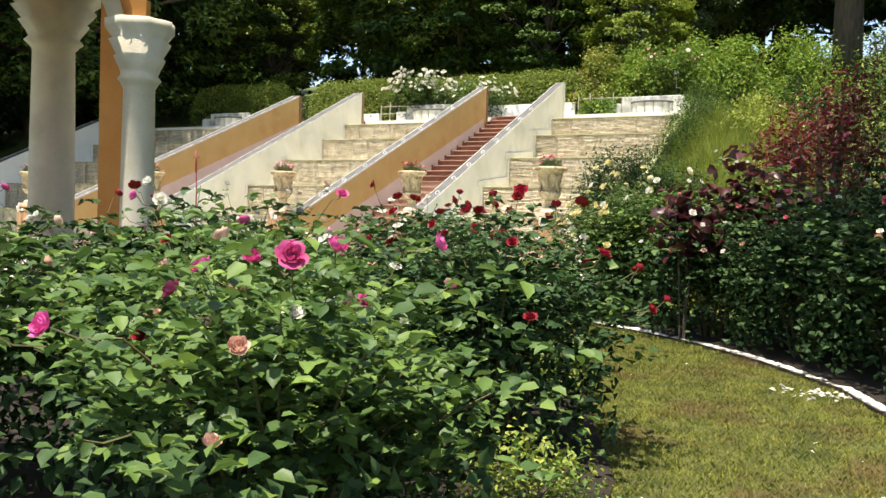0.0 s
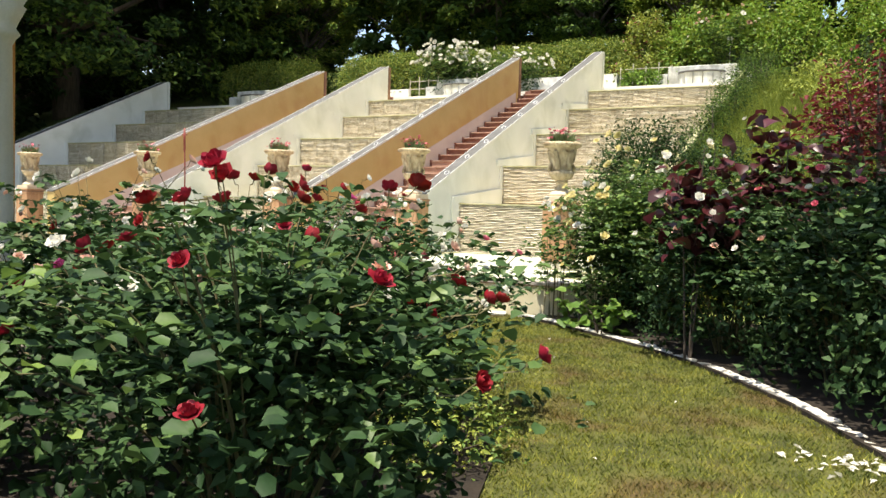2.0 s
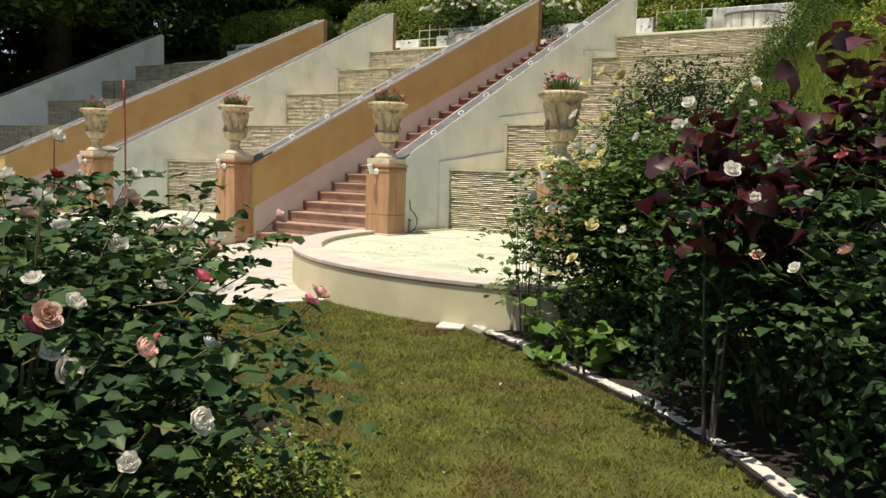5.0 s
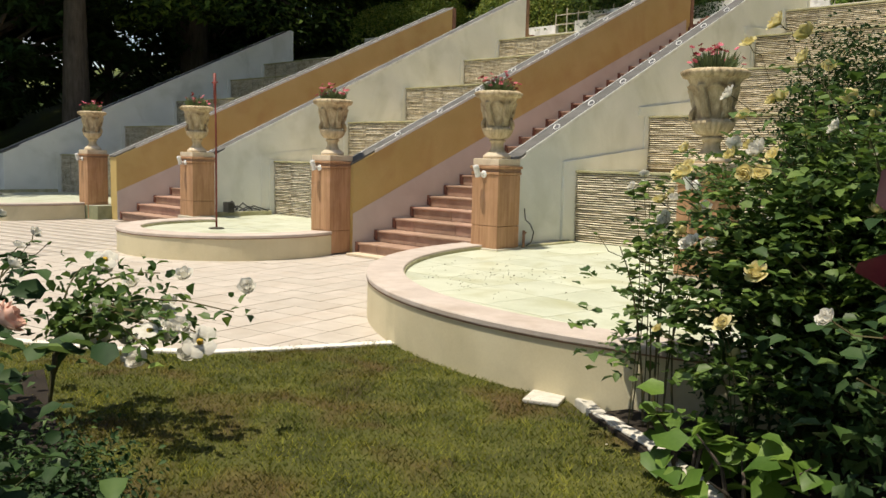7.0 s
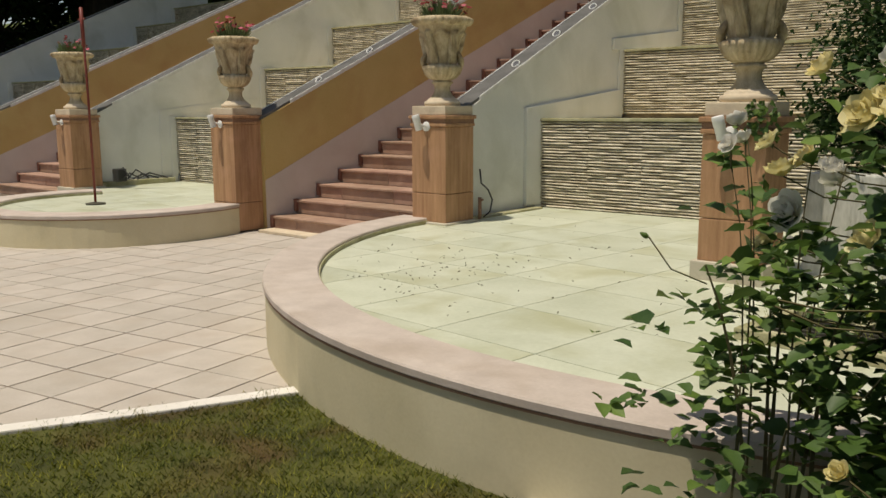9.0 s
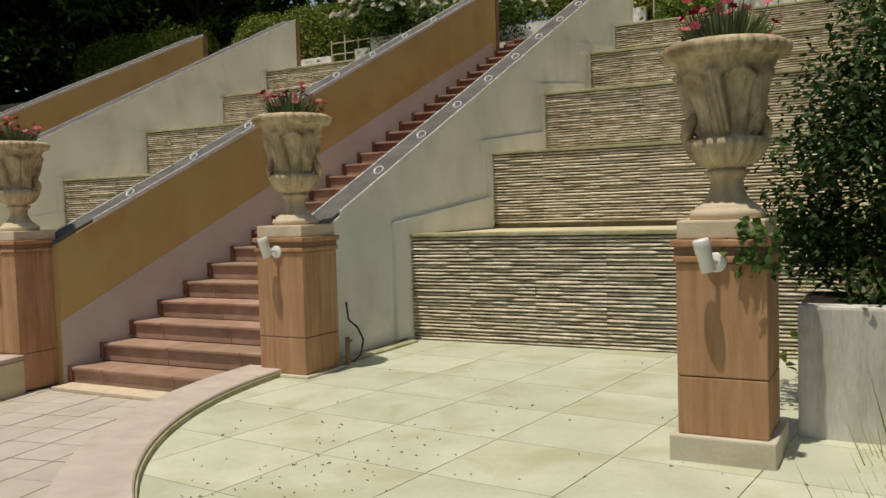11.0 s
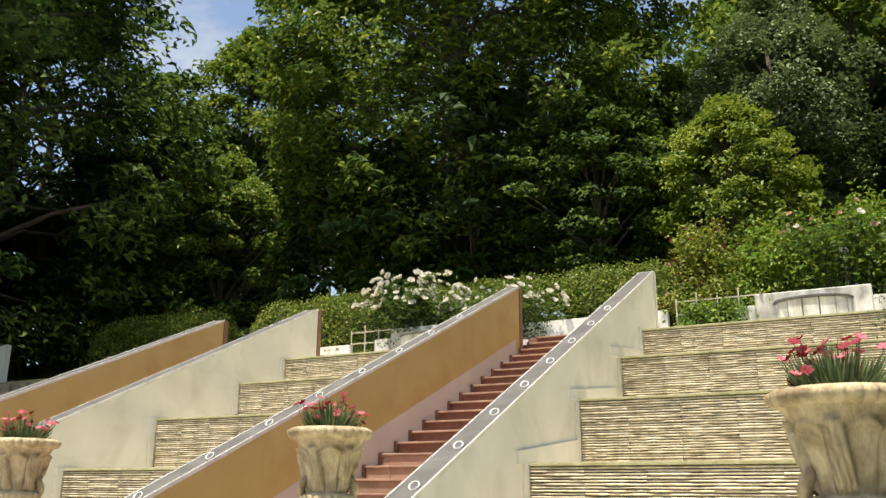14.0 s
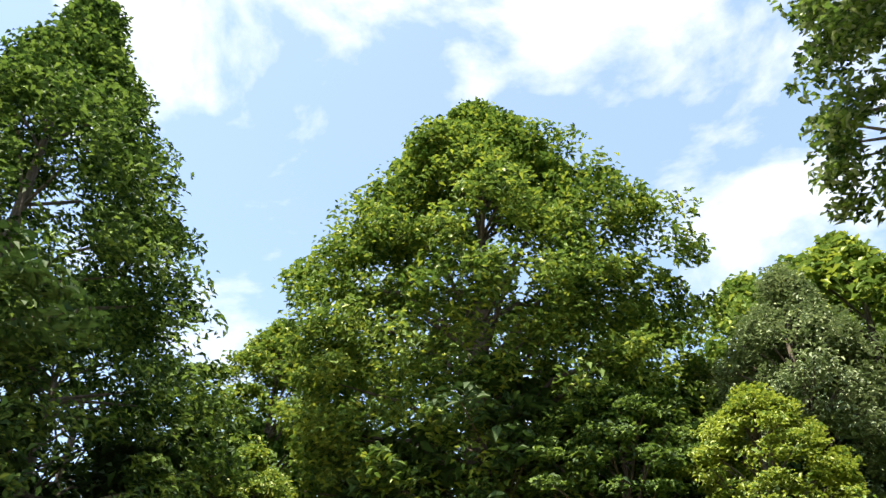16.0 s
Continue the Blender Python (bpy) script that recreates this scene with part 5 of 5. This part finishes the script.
def shrub(name, x, y, z, rx, ry, h, n, size, mats, weights, label, category, seed, clumps=40, ratio=0.6, spread=0.6, up=0.7, group="", oval=False, ulow=0.05, thin=1.0, every=3):
    """A rounded shrub: short stems and clumps of leaves over an uneven dome."""
    g = np.random.default_rng(seed)
    s = empty(name, (x, y, z), label=label, category=category, group=group)
    a, u = g.uniform(0, 2 * math.pi, clumps), g.uniform(ulow, 1, clumps)
    rad = np.sqrt(1 - u ** 2) * g.uniform(0.75, 1.08, clumps)
    hub = np.stack([rx * rad * np.cos(a), ry * rad * np.sin(a), h * u * g.uniform(0.82, 1.05, clumps)], 1)
    k = g.integers(0, clumps, n)
    cr = 0.26 * (rx + ry) / 2 + 0.05
    pts = hub[k] * g.uniform(0.55, 1.02, (n, 1)) ** 0.6 + g.normal(size=(n, 3)) * cr * np.array([0.55, 0.55, 0.38])
    pts[:, 2] = np.maximum(pts[:, 2], 0.02)
    bm = bmesh.new()
    for i in range(0, clumps, every):
        tube(bm, [(hub[i][0] * 0.1, hub[i][1] * 0.1, -0.2), hub[i] * np.array([0.5, 0.5, 0.6]), hub[i]], [(0.02 * h + 0.006) * thin, (0.012 * h + 0.004) * thin, 0.003], 5)
    part("branchwork", bm, M["bark"], s)["kind"] = "stuff"
    nrm = pts / (np.linalg.norm(pts, axis=1, keepdims=True) + 1e-6) * 0.55
    foliage("foliage", g, pts, size, mats, s, weights, spread=spread, up=up, normals=nrm, ratio=ratio, oval=oval)
    return s


# broad pale leaves and low fillers at the bed's edge
shrub("squash_plant", -3.26, 11.36, 0.02, 0.28, 0.22, 0.40, 38, 0.135, M["leaf_vine"], None, "low plant with broad pale green leaves at the kerb", "plant", 301, 20, 0.95, 0.4, 1.0, oval=True)
shrub("squash_plant", -2.85, 11.1, 0.02, 0.34, 0.2, 0.42, 42, 0.135, M["leaf_vine"], None, "low plant with broad pale green leaves at the kerb", "plant", 302, 16, 0.95, 0.4, 1.0, oval=True)
shrub("box_shrub", -4.72, 8.85, 0.0, 0.5, 0.42, 0.42, 4600, 0.035, [M["leaf_rose_dark"], M["leaf_rose"]], [0.95, 0.05], "low clipped dark shrub at the lawn edge", "shrub", 303)
shrub("box_shrub", -1.15, 3.6, 0.0, 0.3, 0.45, 0.4, 2200, 0.032, [M["leaf_hedge"], M["leaf_rose_light"]], [0.6, 0.4], "low small-leaved shrub at the lawn edge", "shrub", 304)
shrub("box_shrub", -1.95, 6.4, 0.0, 0.3, 0.42, 0.38, 2000, 0.032, [M["leaf_hedge"], M["leaf_rose_light"]], [0.6, 0.4], "low small-leaved shrub under the roses", "shrub", 305)
shrub("box_shrub", -2.95, 8.05, 0.0, 0.36, 0.36, 0.36, 2200, 0.032, [M["leaf_hedge"], M["leaf_rose"]], [0.5, 0.5], "low small-leaved shrub under the cream roses", "shrub", 306)
# purple redbud above the kerb
shrub("redbud", -1.72, 10.12, 0.02, 0.5, 0.42, 1.92, 150, 0.135, M["leaf_purple"], None, "young purple-leaved redbud with heart-shaped leaves", "tree", 311, 22, 0.92, 0.5, 0.3, oval=True, ulow=0.62, thin=0.3, every=9)
shrub("redbud", -1.15, 10.95, 0.02, 0.62, 0.5, 2.45, 260, 0.125, M["leaf_purple"], None, "young purple-leaved redbud beside the roses", "tree", 312, 24, 0.92, 0.5, 0.3, oval=True, ulow=0.6, thin=0.3, every=9)
shrub("japanese_maple", -0.45, 13.6, 0.2, 1.1, 0.9, 3.5, 3000, 0.10, M["leaf_maple"], None, "crimson japanese maple on the shaded bank", "tree", 313, 40, 0.4, ulow=0.62)
# bank
shrub("bank_shrub", 0.2, 12.6, 0.1, 1.1, 0.9, 2.1, 4200, 0.075, [M["leaf_rose_light"], M["leaf_hedge"]], [0.6, 0.4], "green shrub with pale narrow leaves on the bank", "shrub", 321, 44, 0.35)
shrub("bank_shrub", -4.0, 16.1, 0.9, 0.98, 0.6, 2.0, 14000, 0.062, [M["leaf_rose_dark"], M["leaf_tree_dark"]], [0.6, 0.4], "dense dark evergreen shrub in the planter", "shrub", 322, 50, 0.5)
shrub("bank_shrub", -3.0, 16.4, 0.9, 0.9, 0.7, 1.6, 6500, 0.06, [M["leaf_rose_dark"], M["leaf_tree_dark"]], [0.6, 0.4], "dense dark evergreen shrub in the planter", "shrub", 323, 50, 0.5)
shrub("bank_shrub", -4.05, 17.7, 0.9, 0.6, 0.9, 1.15, 6000, 0.05, [M["leaf_hedge"], M["leaf_rose"], M["leaf_maple"]], [0.6, 0.35, 0.05], "wispy yellow-green shrub by the sloping edge wall", "shrub", 324, 44, 0.4)
for k, (x, y) in enumerate(((-4.15, 19.3), (-4.2, 20.9), (-4.15, 22.5), (-4.2, 24.0), (-4.1, 25.3))):
    shrub("bank_shrub", x, y, 1.2 + SLOPE * (y - 17.3) - 0.4, 0.6, 0.9, 1.15, 3400, 0.06, [M["leaf_tree"], M["leaf_tree_dark"]], [0.45, 0.55], "wispy green growth leaning over the sloping edge wall", "shrub", 330 + k, 26, 0.35, group="shrubs on the bank")
rnd = np.random.default_rng(77)
for k in range(52):
    x, y = rnd.uniform(-3.9, 3.4), rnd.uniform(13.6, 25.5)
    # east of this line the bank's shade is put into darker leaves
    shade_side = x > -1.8
    shrub("bank_shrub", x, y, rise(x, y) - 0.1, rnd.uniform(0.6, 1.2), rnd.uniform(0.6, 1.2), rnd.uniform(0.6, 1.3) * (1.25 if shade_side else 0.4), 1150, 0.105, [M["leaf_hedge"], M["leaf_tree_dark" if shade_side else "tall_grass"]], [0.25, 0.75], "low spreading shrub covering the bank", "shrub", 400 + k, 30, 0.5, group="shrubs on the bank")


def grass(name, region, n, height, width, mat, seed, label, lean=0.35, step=None):
    """Grass blades, one triangle each, over a region given by a test and a box."""
    g = np.random.default_rng(seed)
    x0, x1, y0, y1, test = region
    p = np.stack([g.uniform(x0, x1, n), g.uniform(y0, y1, n)], 1)
    p = p[[test(a, b) for a, b in p]]
    n = len(p)
    z = np.array([step(a, b) if step else 0.0 for a, b in p])
    a = g.uniform(0, 2 * math.pi, n)
    h = height * g.uniform(0.4, 1.35, n) * np.array([1 + 0.75 * noise.noise((u * 5, w * 5, 0)) + 0.4 * noise.noise((u * 17, w * 17, 3)) for u, w in p])
    side = np.stack([-np.sin(a), np.cos(a), np.zeros(n)], 1) * width
    base = np.stack([p[:, 0], p[:, 1], z], 1)
    d = g.uniform(0, 2 * math.pi, n)
    tip = base + np.stack([np.cos(d) * h * lean, np.sin(d) * h * lean, h], 1)
    v = np.stack([base - side, base + side, tip], 1).reshape(-1, 3)
    o = raw(name, v, np.arange(3 * n).reshape(-1, 3), mat)
    return tagged(o, label, "grass", kind="stuff")


grass("lawn_grass", (-10.5, 1.0, 1.0, 12.6, lambda x, y: inside((x, y), LAWN) and math.hypot(x + 4.8, y - 15.94) > 3.96), 620000, 0.023, 0.0038, M["blade"], 51, "short mown grass of the lawn path", 0.9)
grass("bank_grass", (-4.3, 0.2, 13.6, 24.5, lambda x, y: x < -0.6 - 0.12 * (y - 16)), 90000, 0.42, 0.009, M["tall_grass"], 52, "long sunlit grass on the bank", 0.45, lambda x, y: rise(x, y) - 0.03)

# ---- terrace planting ----
def hedge(x0, x1, y, depth, z, h, n, seed, label, mats, weights):
    g = np.random.default_rng(seed)
    hd = empty("hedge", ((x0 + x1) / 2, y, z), label=label, category="hedge", group="hedges above the stairs")
    L = x1 - x0
    bm = bmesh.new()
    for i in range(int(L / 0.5) + 1):
        xx = -L / 2 + L * i / (int(L / 0.5) + 0.5)
        tube(bm, [(xx, 0, -0.1), (xx, 0, h * 0.4), (xx + 0.1, 0.05, h * 0.8)], [0.03, 0.02, 0.008], 5)
    part("branchwork", bm, M["bark"], hd)["kind"] = "stuff"
    u = g.uniform(-1, 1, n)
    a = g.uniform(0, math.pi, n)
    r = g.uniform(0.82, 1.03, n)
    wob = np.array([noise.noise((q * L * 0.45 + seed, 0, 0)) for q in u]) * 0.14 + 1
    end = np.clip((1 - np.abs(u)) * L / 1.2, 0, 1) ** 0.4
    c, s = np.cos(a), np.sin(a)
    pts = np.stack([u * L / 2, np.sign(c) * np.abs(c) ** 0.6 * depth / 2 * r * (0.4 + 0.6 * end), s ** 0.55 * h * r * wob * (0.55 + 0.45 * end)], 1) + g.normal(size=(n, 3)) * 0.05
    nrm = np.stack([np.zeros(n), c, s], 1) * 0.6
    foliage("foliage", g, pts, 0.075, mats, hd, weights, spread=0.55, up=0.4, normals=nrm)


HM, HW = [M["leaf_hedge"], M["leaf_tree"]], [0.6, 0.4]
hedge(-15.4, -8.3, 28.3, 1.5, 4.85, 1.72, 26000, 61, "long clipped yellow-green hedge above the stairs", HM, HW)
hedge(-19.4, -15.6, 28.2, 1.7, 4.85, 1.75, 16000, 62, "rounded clipped green hedge above the far stairs", HM, HW)
hedge(-25.6, -21.0, 28.6, 2.2, 4.85, 1.9, 15000, 63, "rounded clipped hedge in dappled shade", HM, HW)
hedge(-21.6, -18.8, 29.6, 1.2, 4.85, 1.5, 8000, 64, "low dark hedge between rounded hedges", [M["leaf_tree_dark"], M["leaf_hedge"]], [0.6, 0.4])
B(-14.2, 27.0, 1.35, 0.45, 1.8, [("white", 110)], 501, "white climbing rose on the terrace fence", 70, 90, 0.07, 0, 0.1, 0.2, "climbing roses on the terrace", 2.3, 4.83, tone="leaf_rose", dome=0.3, bare=0.1)
B(-12.2, 27.0, 1.5, 0.45, 1.35, [("white", 70)], 502, "white climbing rose on the terrace fence", 70, 90, 0.07, 0, 0.1, 0.3, "climbing roses on the terrace", 2.2, 4.83, tone="leaf_rose", dome=0.3, bare=0.1)
for k, (x, y, r, h, mats) in enumerate(((-8.0, 28.1, 1.0, 2.5, [M["leaf_hedge"], M["leaf_maple"]]), (-6.6, 28.0, 1.25, 2.3, [M["leaf_big"], M["leaf_tree_lime"]]), (-5.1, 28.2, 1.4, 2.6, [M["leaf_big"], M["leaf_tree_lime"]]), (-3.6, 27.8, 1.3, 2.4, [M["leaf_big"], M["leaf_tree_lime"]]), (-1.8, 28.2, 1.5, 2.6, [M["leaf_big"], M["leaf_tree_lime"]]))):
    shrub("terrace_shrub", x, y, 4.83, r, 1.0, h, 7500, 0.11, mats, [0.92, 0.08] if k == 0 else [0.6, 0.4], "reddish green shrub at the end of the hedge" if k == 0 else "bright green flowering shrub behind the fountain", "shrub", 510 + k, 50, 0.5, group="shrubs on the terrace")
B(-5.6, 27.5, 0.9, 0.5, 2.2, [("peach", 14), ("white", 8)], 503, "climbing rose with blush blooms behind the fountain", 40, 70, 0.08, 0, 0.2, 0.5, "climbing roses on the terrace", 1.7, 4.83, tone="leaf_rose")
shrub("terrace_shrub", -7.6, 26.75, 4.83, 0.7, 0.3, 0.62, 1800, 0.09, [M["leaf_big"], M["leaf_rose_light"]], [0.5, 0.5], "leafy climber spilling over the terrace fence", "shrub", 520, 20, 0.7)


# ---- trees ----
def tree(x, y, z, height, crown, radius, clumps, per, size, mats, weights, label, seed, trunk=0.35, squash=1.0, droop=0.25, group="trees of the wood", shape=1.0, name="tree", flat=0.42, clump_r=1.0):
    """Tapered trunk, limbs to every clump group, and a crown of many leaf clumps with gaps."""
    g = np.random.default_rng(seed)
    t = empty(name, (x, y, z), label=label, category="tree", group=group)
    hub = []
    while len(hub) < clumps:
        u = g.uniform(0, 1)
        a = g.uniform(0, 2 * math.pi)
        w = math.sin(math.pi * min(max(u, 0.02), 0.98) ** shape) ** (0.58 + 0.5 * u * u)
        lobes = 0.93 + 0.09 * math.sin(3 * a + seed) + 0.11 * math.sin(5 * a + 9 * u + seed * 2)
        q = radius * w * lobes * math.sqrt(g.uniform(0.42, 1.0))
        hub.append((q * math.cos(a), q * math.sin(a) * squash, height - crown + crown * u))
    hub = np.array(hub)
    bm = bmesh.new()
    bend = g.normal(size=2) * 0.3
    top = np.array([bend[0], bend[1], height * 0.88])
    tube(bm, [(0, 0, -0.8), (bend[0] * 0.2, bend[1] * 0.2, height * 0.2), (bend[0] * 0.6, bend[1] * 0.5, height * 0.5), tuple(top)], [trunk * 1.25, trunk, trunk * 0.62, trunk * 0.12], 9)
    part("trunk", bm, M["bark"], t, smooth=True)
    bm = bmesh.new()
    for i in range(0, clumps, max(1, clumps // 60)):
        e = hub[i]
        f = min(max((e[2] - 0.33 * math.hypot(e[0], e[1]) - 1) / height, 0.12), 0.85)
        s = np.array([bend[0] * f, bend[1] * f, height * f])
        m = (s + e) / 2 + np.array([0, 0, 0.08 * height * g.uniform(0.1, 0.6)])
        tube(bm, [s, m, e], [trunk * 0.34 * (1.1 - f), trunk * 0.17, 0.02], 5)
    part("branchwork", bm, M["bark"], t)["kind"] = "stuff"
    n = clumps * per
    k = np.repeat(np.arange(clumps), per)
    ball = g.normal(size=(n, 3))
    ball *= (g.uniform(0, 1, n) ** 0.4 / np.linalg.norm(ball, axis=1))[:, None]
    off = ball * np.array([1.0, 1.0, flat]) * (radius * 0.13 * clump_r + 0.22) * g.uniform(0.6, 1.35, clumps)[k][:, None]
    off[:, 2] -= droop * (off[:, 0] ** 2 + off[:, 1] ** 2) ** 0.5 * 0.6
    pts = hub[k] + off
    out = hub[k] * np.array([1, 1, 0.4])
    out /= np.linalg.norm(out, axis=1, keepdims=True) + 1e-6
    foliage("crown", g, pts, size, mats, t, weights, spread=0.32, up=0.7, normals=out * 0.5, ratio=0.5, droop=0.3)
    return t


TA, TD, TL = M["leaf_tree"], M["leaf_tree_dark"], M["leaf_tree_lime"]
tree(-16.7, 33.9, 5.6, 21.6, 20.1, 7.7, 1020, 118, 0.26, [TA, TD, TL], [0.66, 0.12, 0.22], "huge broad-crowned deciduous tree above the stairs", 1, 0.5, shape=0.8, squash=0.76, clump_r=0.62, flat=0.62)
tree(-31.3, 25.0, 4.4, 28.5, 26.9, 9.5, 760, 108, 0.3, [TA, TD], [0.5, 0.5], "tall leafy deciduous tree at the edge of the wood", 2, 0.45, shape=0.42, clump_r=0.72, flat=0.5)
tree(-27.6, 36.0, 6.5, 14.5, 13.5, 3.8, 300, 110, 0.26, [TA, TL], [0.7, 0.3], "leafy green tree behind the hedge", 3, 0.3)
tree(-0.7, 30.2, 5.6, 25, 21.5, 4.1, 340, 105, 0.28, [TA, M["leaf_pine"], TD], [0.5, 0.3, 0.2], "tall tree with fine drooping foliage above the bank", 4, 0.4, droop=0.7)
tree(-6.9, 36.4, 7.2, 10.2, 9.4, 2.8, 260, 170, 0.17, [M["leaf_pine"]], None, "grey-green pine on the slope", 5, 0.22, name="pine_tree", flat=0.8, droop=0.5)
tree(-7.9, 32.0, 6.1, 5.6, 5.1, 2.1, 260, 90, 0.15, [TL, TA], [0.75, 0.25], "lime-green young maple with layered branches", 6, 0.16, flat=0.3, droop=0.25, clump_r=0.9)
tree(-11.6, 32.8, 6.1, 7.2, 6.6, 3.0, 300, 80, 0.2, [TA, TD], [0.6, 0.4], "green maple with flat layered branches", 7, 0.18, flat=0.3, droop=0.2, clump_r=0.8)
tree(-24.3, 31.8, 5.6, 7.5, 6.6, 2.6, 110, 140, 0.19, [TA, TL], [0.6, 0.4], "slender young tree beside the hedge", 8, 0.12)
for k, (x, y, h, r, mm, ww) in enumerate(((-4.5, 50, 14, 5.5, [TA, TD], [0.7, 0.3]), (-10.5, 54, 16, 5.5, [TA, TL], [0.8, 0.2]), (-17.5, 56, 17, 6.5, [TA, TD], [0.7, 0.3]), (1, 44, 13, 5, [TA, TL], [0.7, 0.3]), (-27, 52, 17, 7, [TA, TD], [0.6, 0.4]), (-37, 46, 11, 6, [TD, TA], [0.6, 0.4]), (-46, 40, 22, 7.5, [TD, TA], [0.6, 0.4]), (-42, 30, 20, 6, [TD, TA], [0.6, 0.4]), (-48, 22, 20, 6.5, [TD, TA], [0.7, 0.3]), (-40, 17, 17, 5, [TD], None), (-5.2, 40, 11, 3.6, [TA, TL], [0.7, 0.3]), (3, 36, 14, 5, [TA, TD], [0.7, 0.3]), (-38, 33, 17, 5.5, [TD, TA], [0.7, 0.3]), (0.8, 32.5, 10, 3.6, [TA, TD], [0.5, 0.5]), (4.5, 29, 11, 4.2, [TA, TD], [0.5, 0.5]), (-7, 46, 13, 4.5, [TA, TL], [0.8, 0.2]))):
    tree(x, y, rise(x, y) - 0.2, h + 1.5, h * 0.92, r, 200, 54, 0.42, mm, ww, "broad green woodland tree on the hillside", 20 + k, 0.35, clump_r=0.95, flat=0.6)
# undergrowth of the wood, its deep shade put into the dark leaf colour
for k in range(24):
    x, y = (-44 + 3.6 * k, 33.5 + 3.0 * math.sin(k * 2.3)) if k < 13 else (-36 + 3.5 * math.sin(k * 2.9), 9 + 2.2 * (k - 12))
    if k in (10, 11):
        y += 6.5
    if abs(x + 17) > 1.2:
        tree(x, y, rise(x, y) - 0.2, 7.0 + 1.5 * math.sin(k * 1.7), 6.6, 2.9, 54, 48, 0.46, [TD], None, "understorey tree, deep shade put into its dark leaf colour", 60 + k, 0.14, group="understorey of the wood", clump_r=1.6)
# trees beside the garden added to shade its edges; first three out of view
tree(-28.5, 11.0, 0.0, 15, 11, 5.0, 150, 70, 0.42, [TD, TA], [0.6, 0.4], "tall unseen tree added to shade the far end of the patio", 90, 0.35, group="trees beside the garden")
tree(3.6, 12.6, 0.6, 15, 9, 4.9, 180, 85, 0.42, [TD, TA], [0.5, 0.5], "tall unseen tree added to shade the bank beside the roses", 91, 0.35, group="trees beside the garden")
tree(3.3, 9.0, 0.2, 13, 8, 4.7, 240, 90, 0.34, [TD, TA], [0.5, 0.5], "spreading unseen tree added to cast dappled shade on the kerb bed", 93, 0.3, group="trees beside the garden")
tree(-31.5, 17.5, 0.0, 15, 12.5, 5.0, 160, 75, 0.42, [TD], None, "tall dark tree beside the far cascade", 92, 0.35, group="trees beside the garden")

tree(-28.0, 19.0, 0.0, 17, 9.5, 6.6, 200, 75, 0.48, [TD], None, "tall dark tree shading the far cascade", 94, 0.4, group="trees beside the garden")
# more understorey trees, their shade likewise carried by the leaf colour
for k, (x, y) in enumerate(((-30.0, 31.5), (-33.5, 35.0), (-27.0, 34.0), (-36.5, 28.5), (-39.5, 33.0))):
    tree(x, y, rise(x, y) - 0.2, 8.5, 8.2, 3.1, 58, 50, 0.48, [TD], None, "understorey tree, deep shade put into its dark leaf colour", 110 + k, 0.14, group="understorey of the wood", clump_r=1.6)

# ---- patio tiles ----
STEP, SKEW = 0.36, radians(10)
TU, TV = Vector((math.cos(SKEW), math.sin(SKEW))), Vector((-math.sin(SKEW), math.cos(SKEW)))
TO = Vector((-7.32, 11.78))


def tile_corner(i, j):
    return TO + TU * STEP * i + TV * STEP * j


me_tile = bpy.data.meshes.new("patio_tile")
bm = bmesh.new()
box(bm, 0.0055, STEP - 0.0055, 0.0055, STEP - 0.0055, -0.03, 0.0, 0.003)
bm.to_mesh(me_tile)
bm.free()
me_tile.materials.append(M["patio_tile"])
far_v, far_f = [], []
tile_rng = random.Random(3)
whole, cut_cells = [], []
for j in range(-25, 26):
    for i in range(-58, 8):
        corners = [tile_corner(i + a, j + b) for a, b in ((0, 0), (1, 0), (1, 1), (0, 1))]
        state = [inside(tuple(c), PATIO) for c in corners]
        mid = (corners[0] + corners[2]) / 2
        if math.hypot(mid.x + 4.8, mid.y - 15.94) < 3.6:
            continue
        if all(state):
            whole.append((i, j, corners))
        elif any(state) and mid.x > -16:
            cut_cells.append(corners)
whole.sort(key=lambda c: (c[2][0] - Vector((-7.6, 12.0))).length)
for k, (i, j, corners) in enumerate(whole):
    z = tile_rng.uniform(-0.0015, 0.0015)
    if k < 290:
        o = new("patio_tile", me_tile)
        o.parent = patio
        o.matrix_basis = pose(corners[0].x, corners[0].y, z, 0, 0, math.degrees(SKEW))
    else:
        base = len(far_v)
        mid = (corners[0] + corners[2]) / 2
        inner = [mid + (c - mid) * 0.97 for c in corners]
        far_v += [(c.x, c.y, h + z) for h in (-0.03, 0.0) for c in inner]
        far_f += [tuple(base + q for q in p) for p in ((4, 5, 6, 7), (0, 1, 5, 4), (1, 2, 6, 5), (2, 3, 7, 6), (3, 0, 4, 7))]
# cut tiles along the curved edging and the basin
for corners in cut_cells:
    mid = (corners[0] + corners[2]) / 2
    cut = clip_poly([tuple(mid + (c - mid) * 0.97) for c in corners], PATIO)
    if cut:
        bm = bmesh.new()
        slab(bm, cut, -0.03, -0.0005)
        part("cut_tile", bm, M["patio_tile"], patio)
o = raw("far_tiles", far_v, far_f, M["patio_tile_far"], patio)
o["kind"] = "stuff"
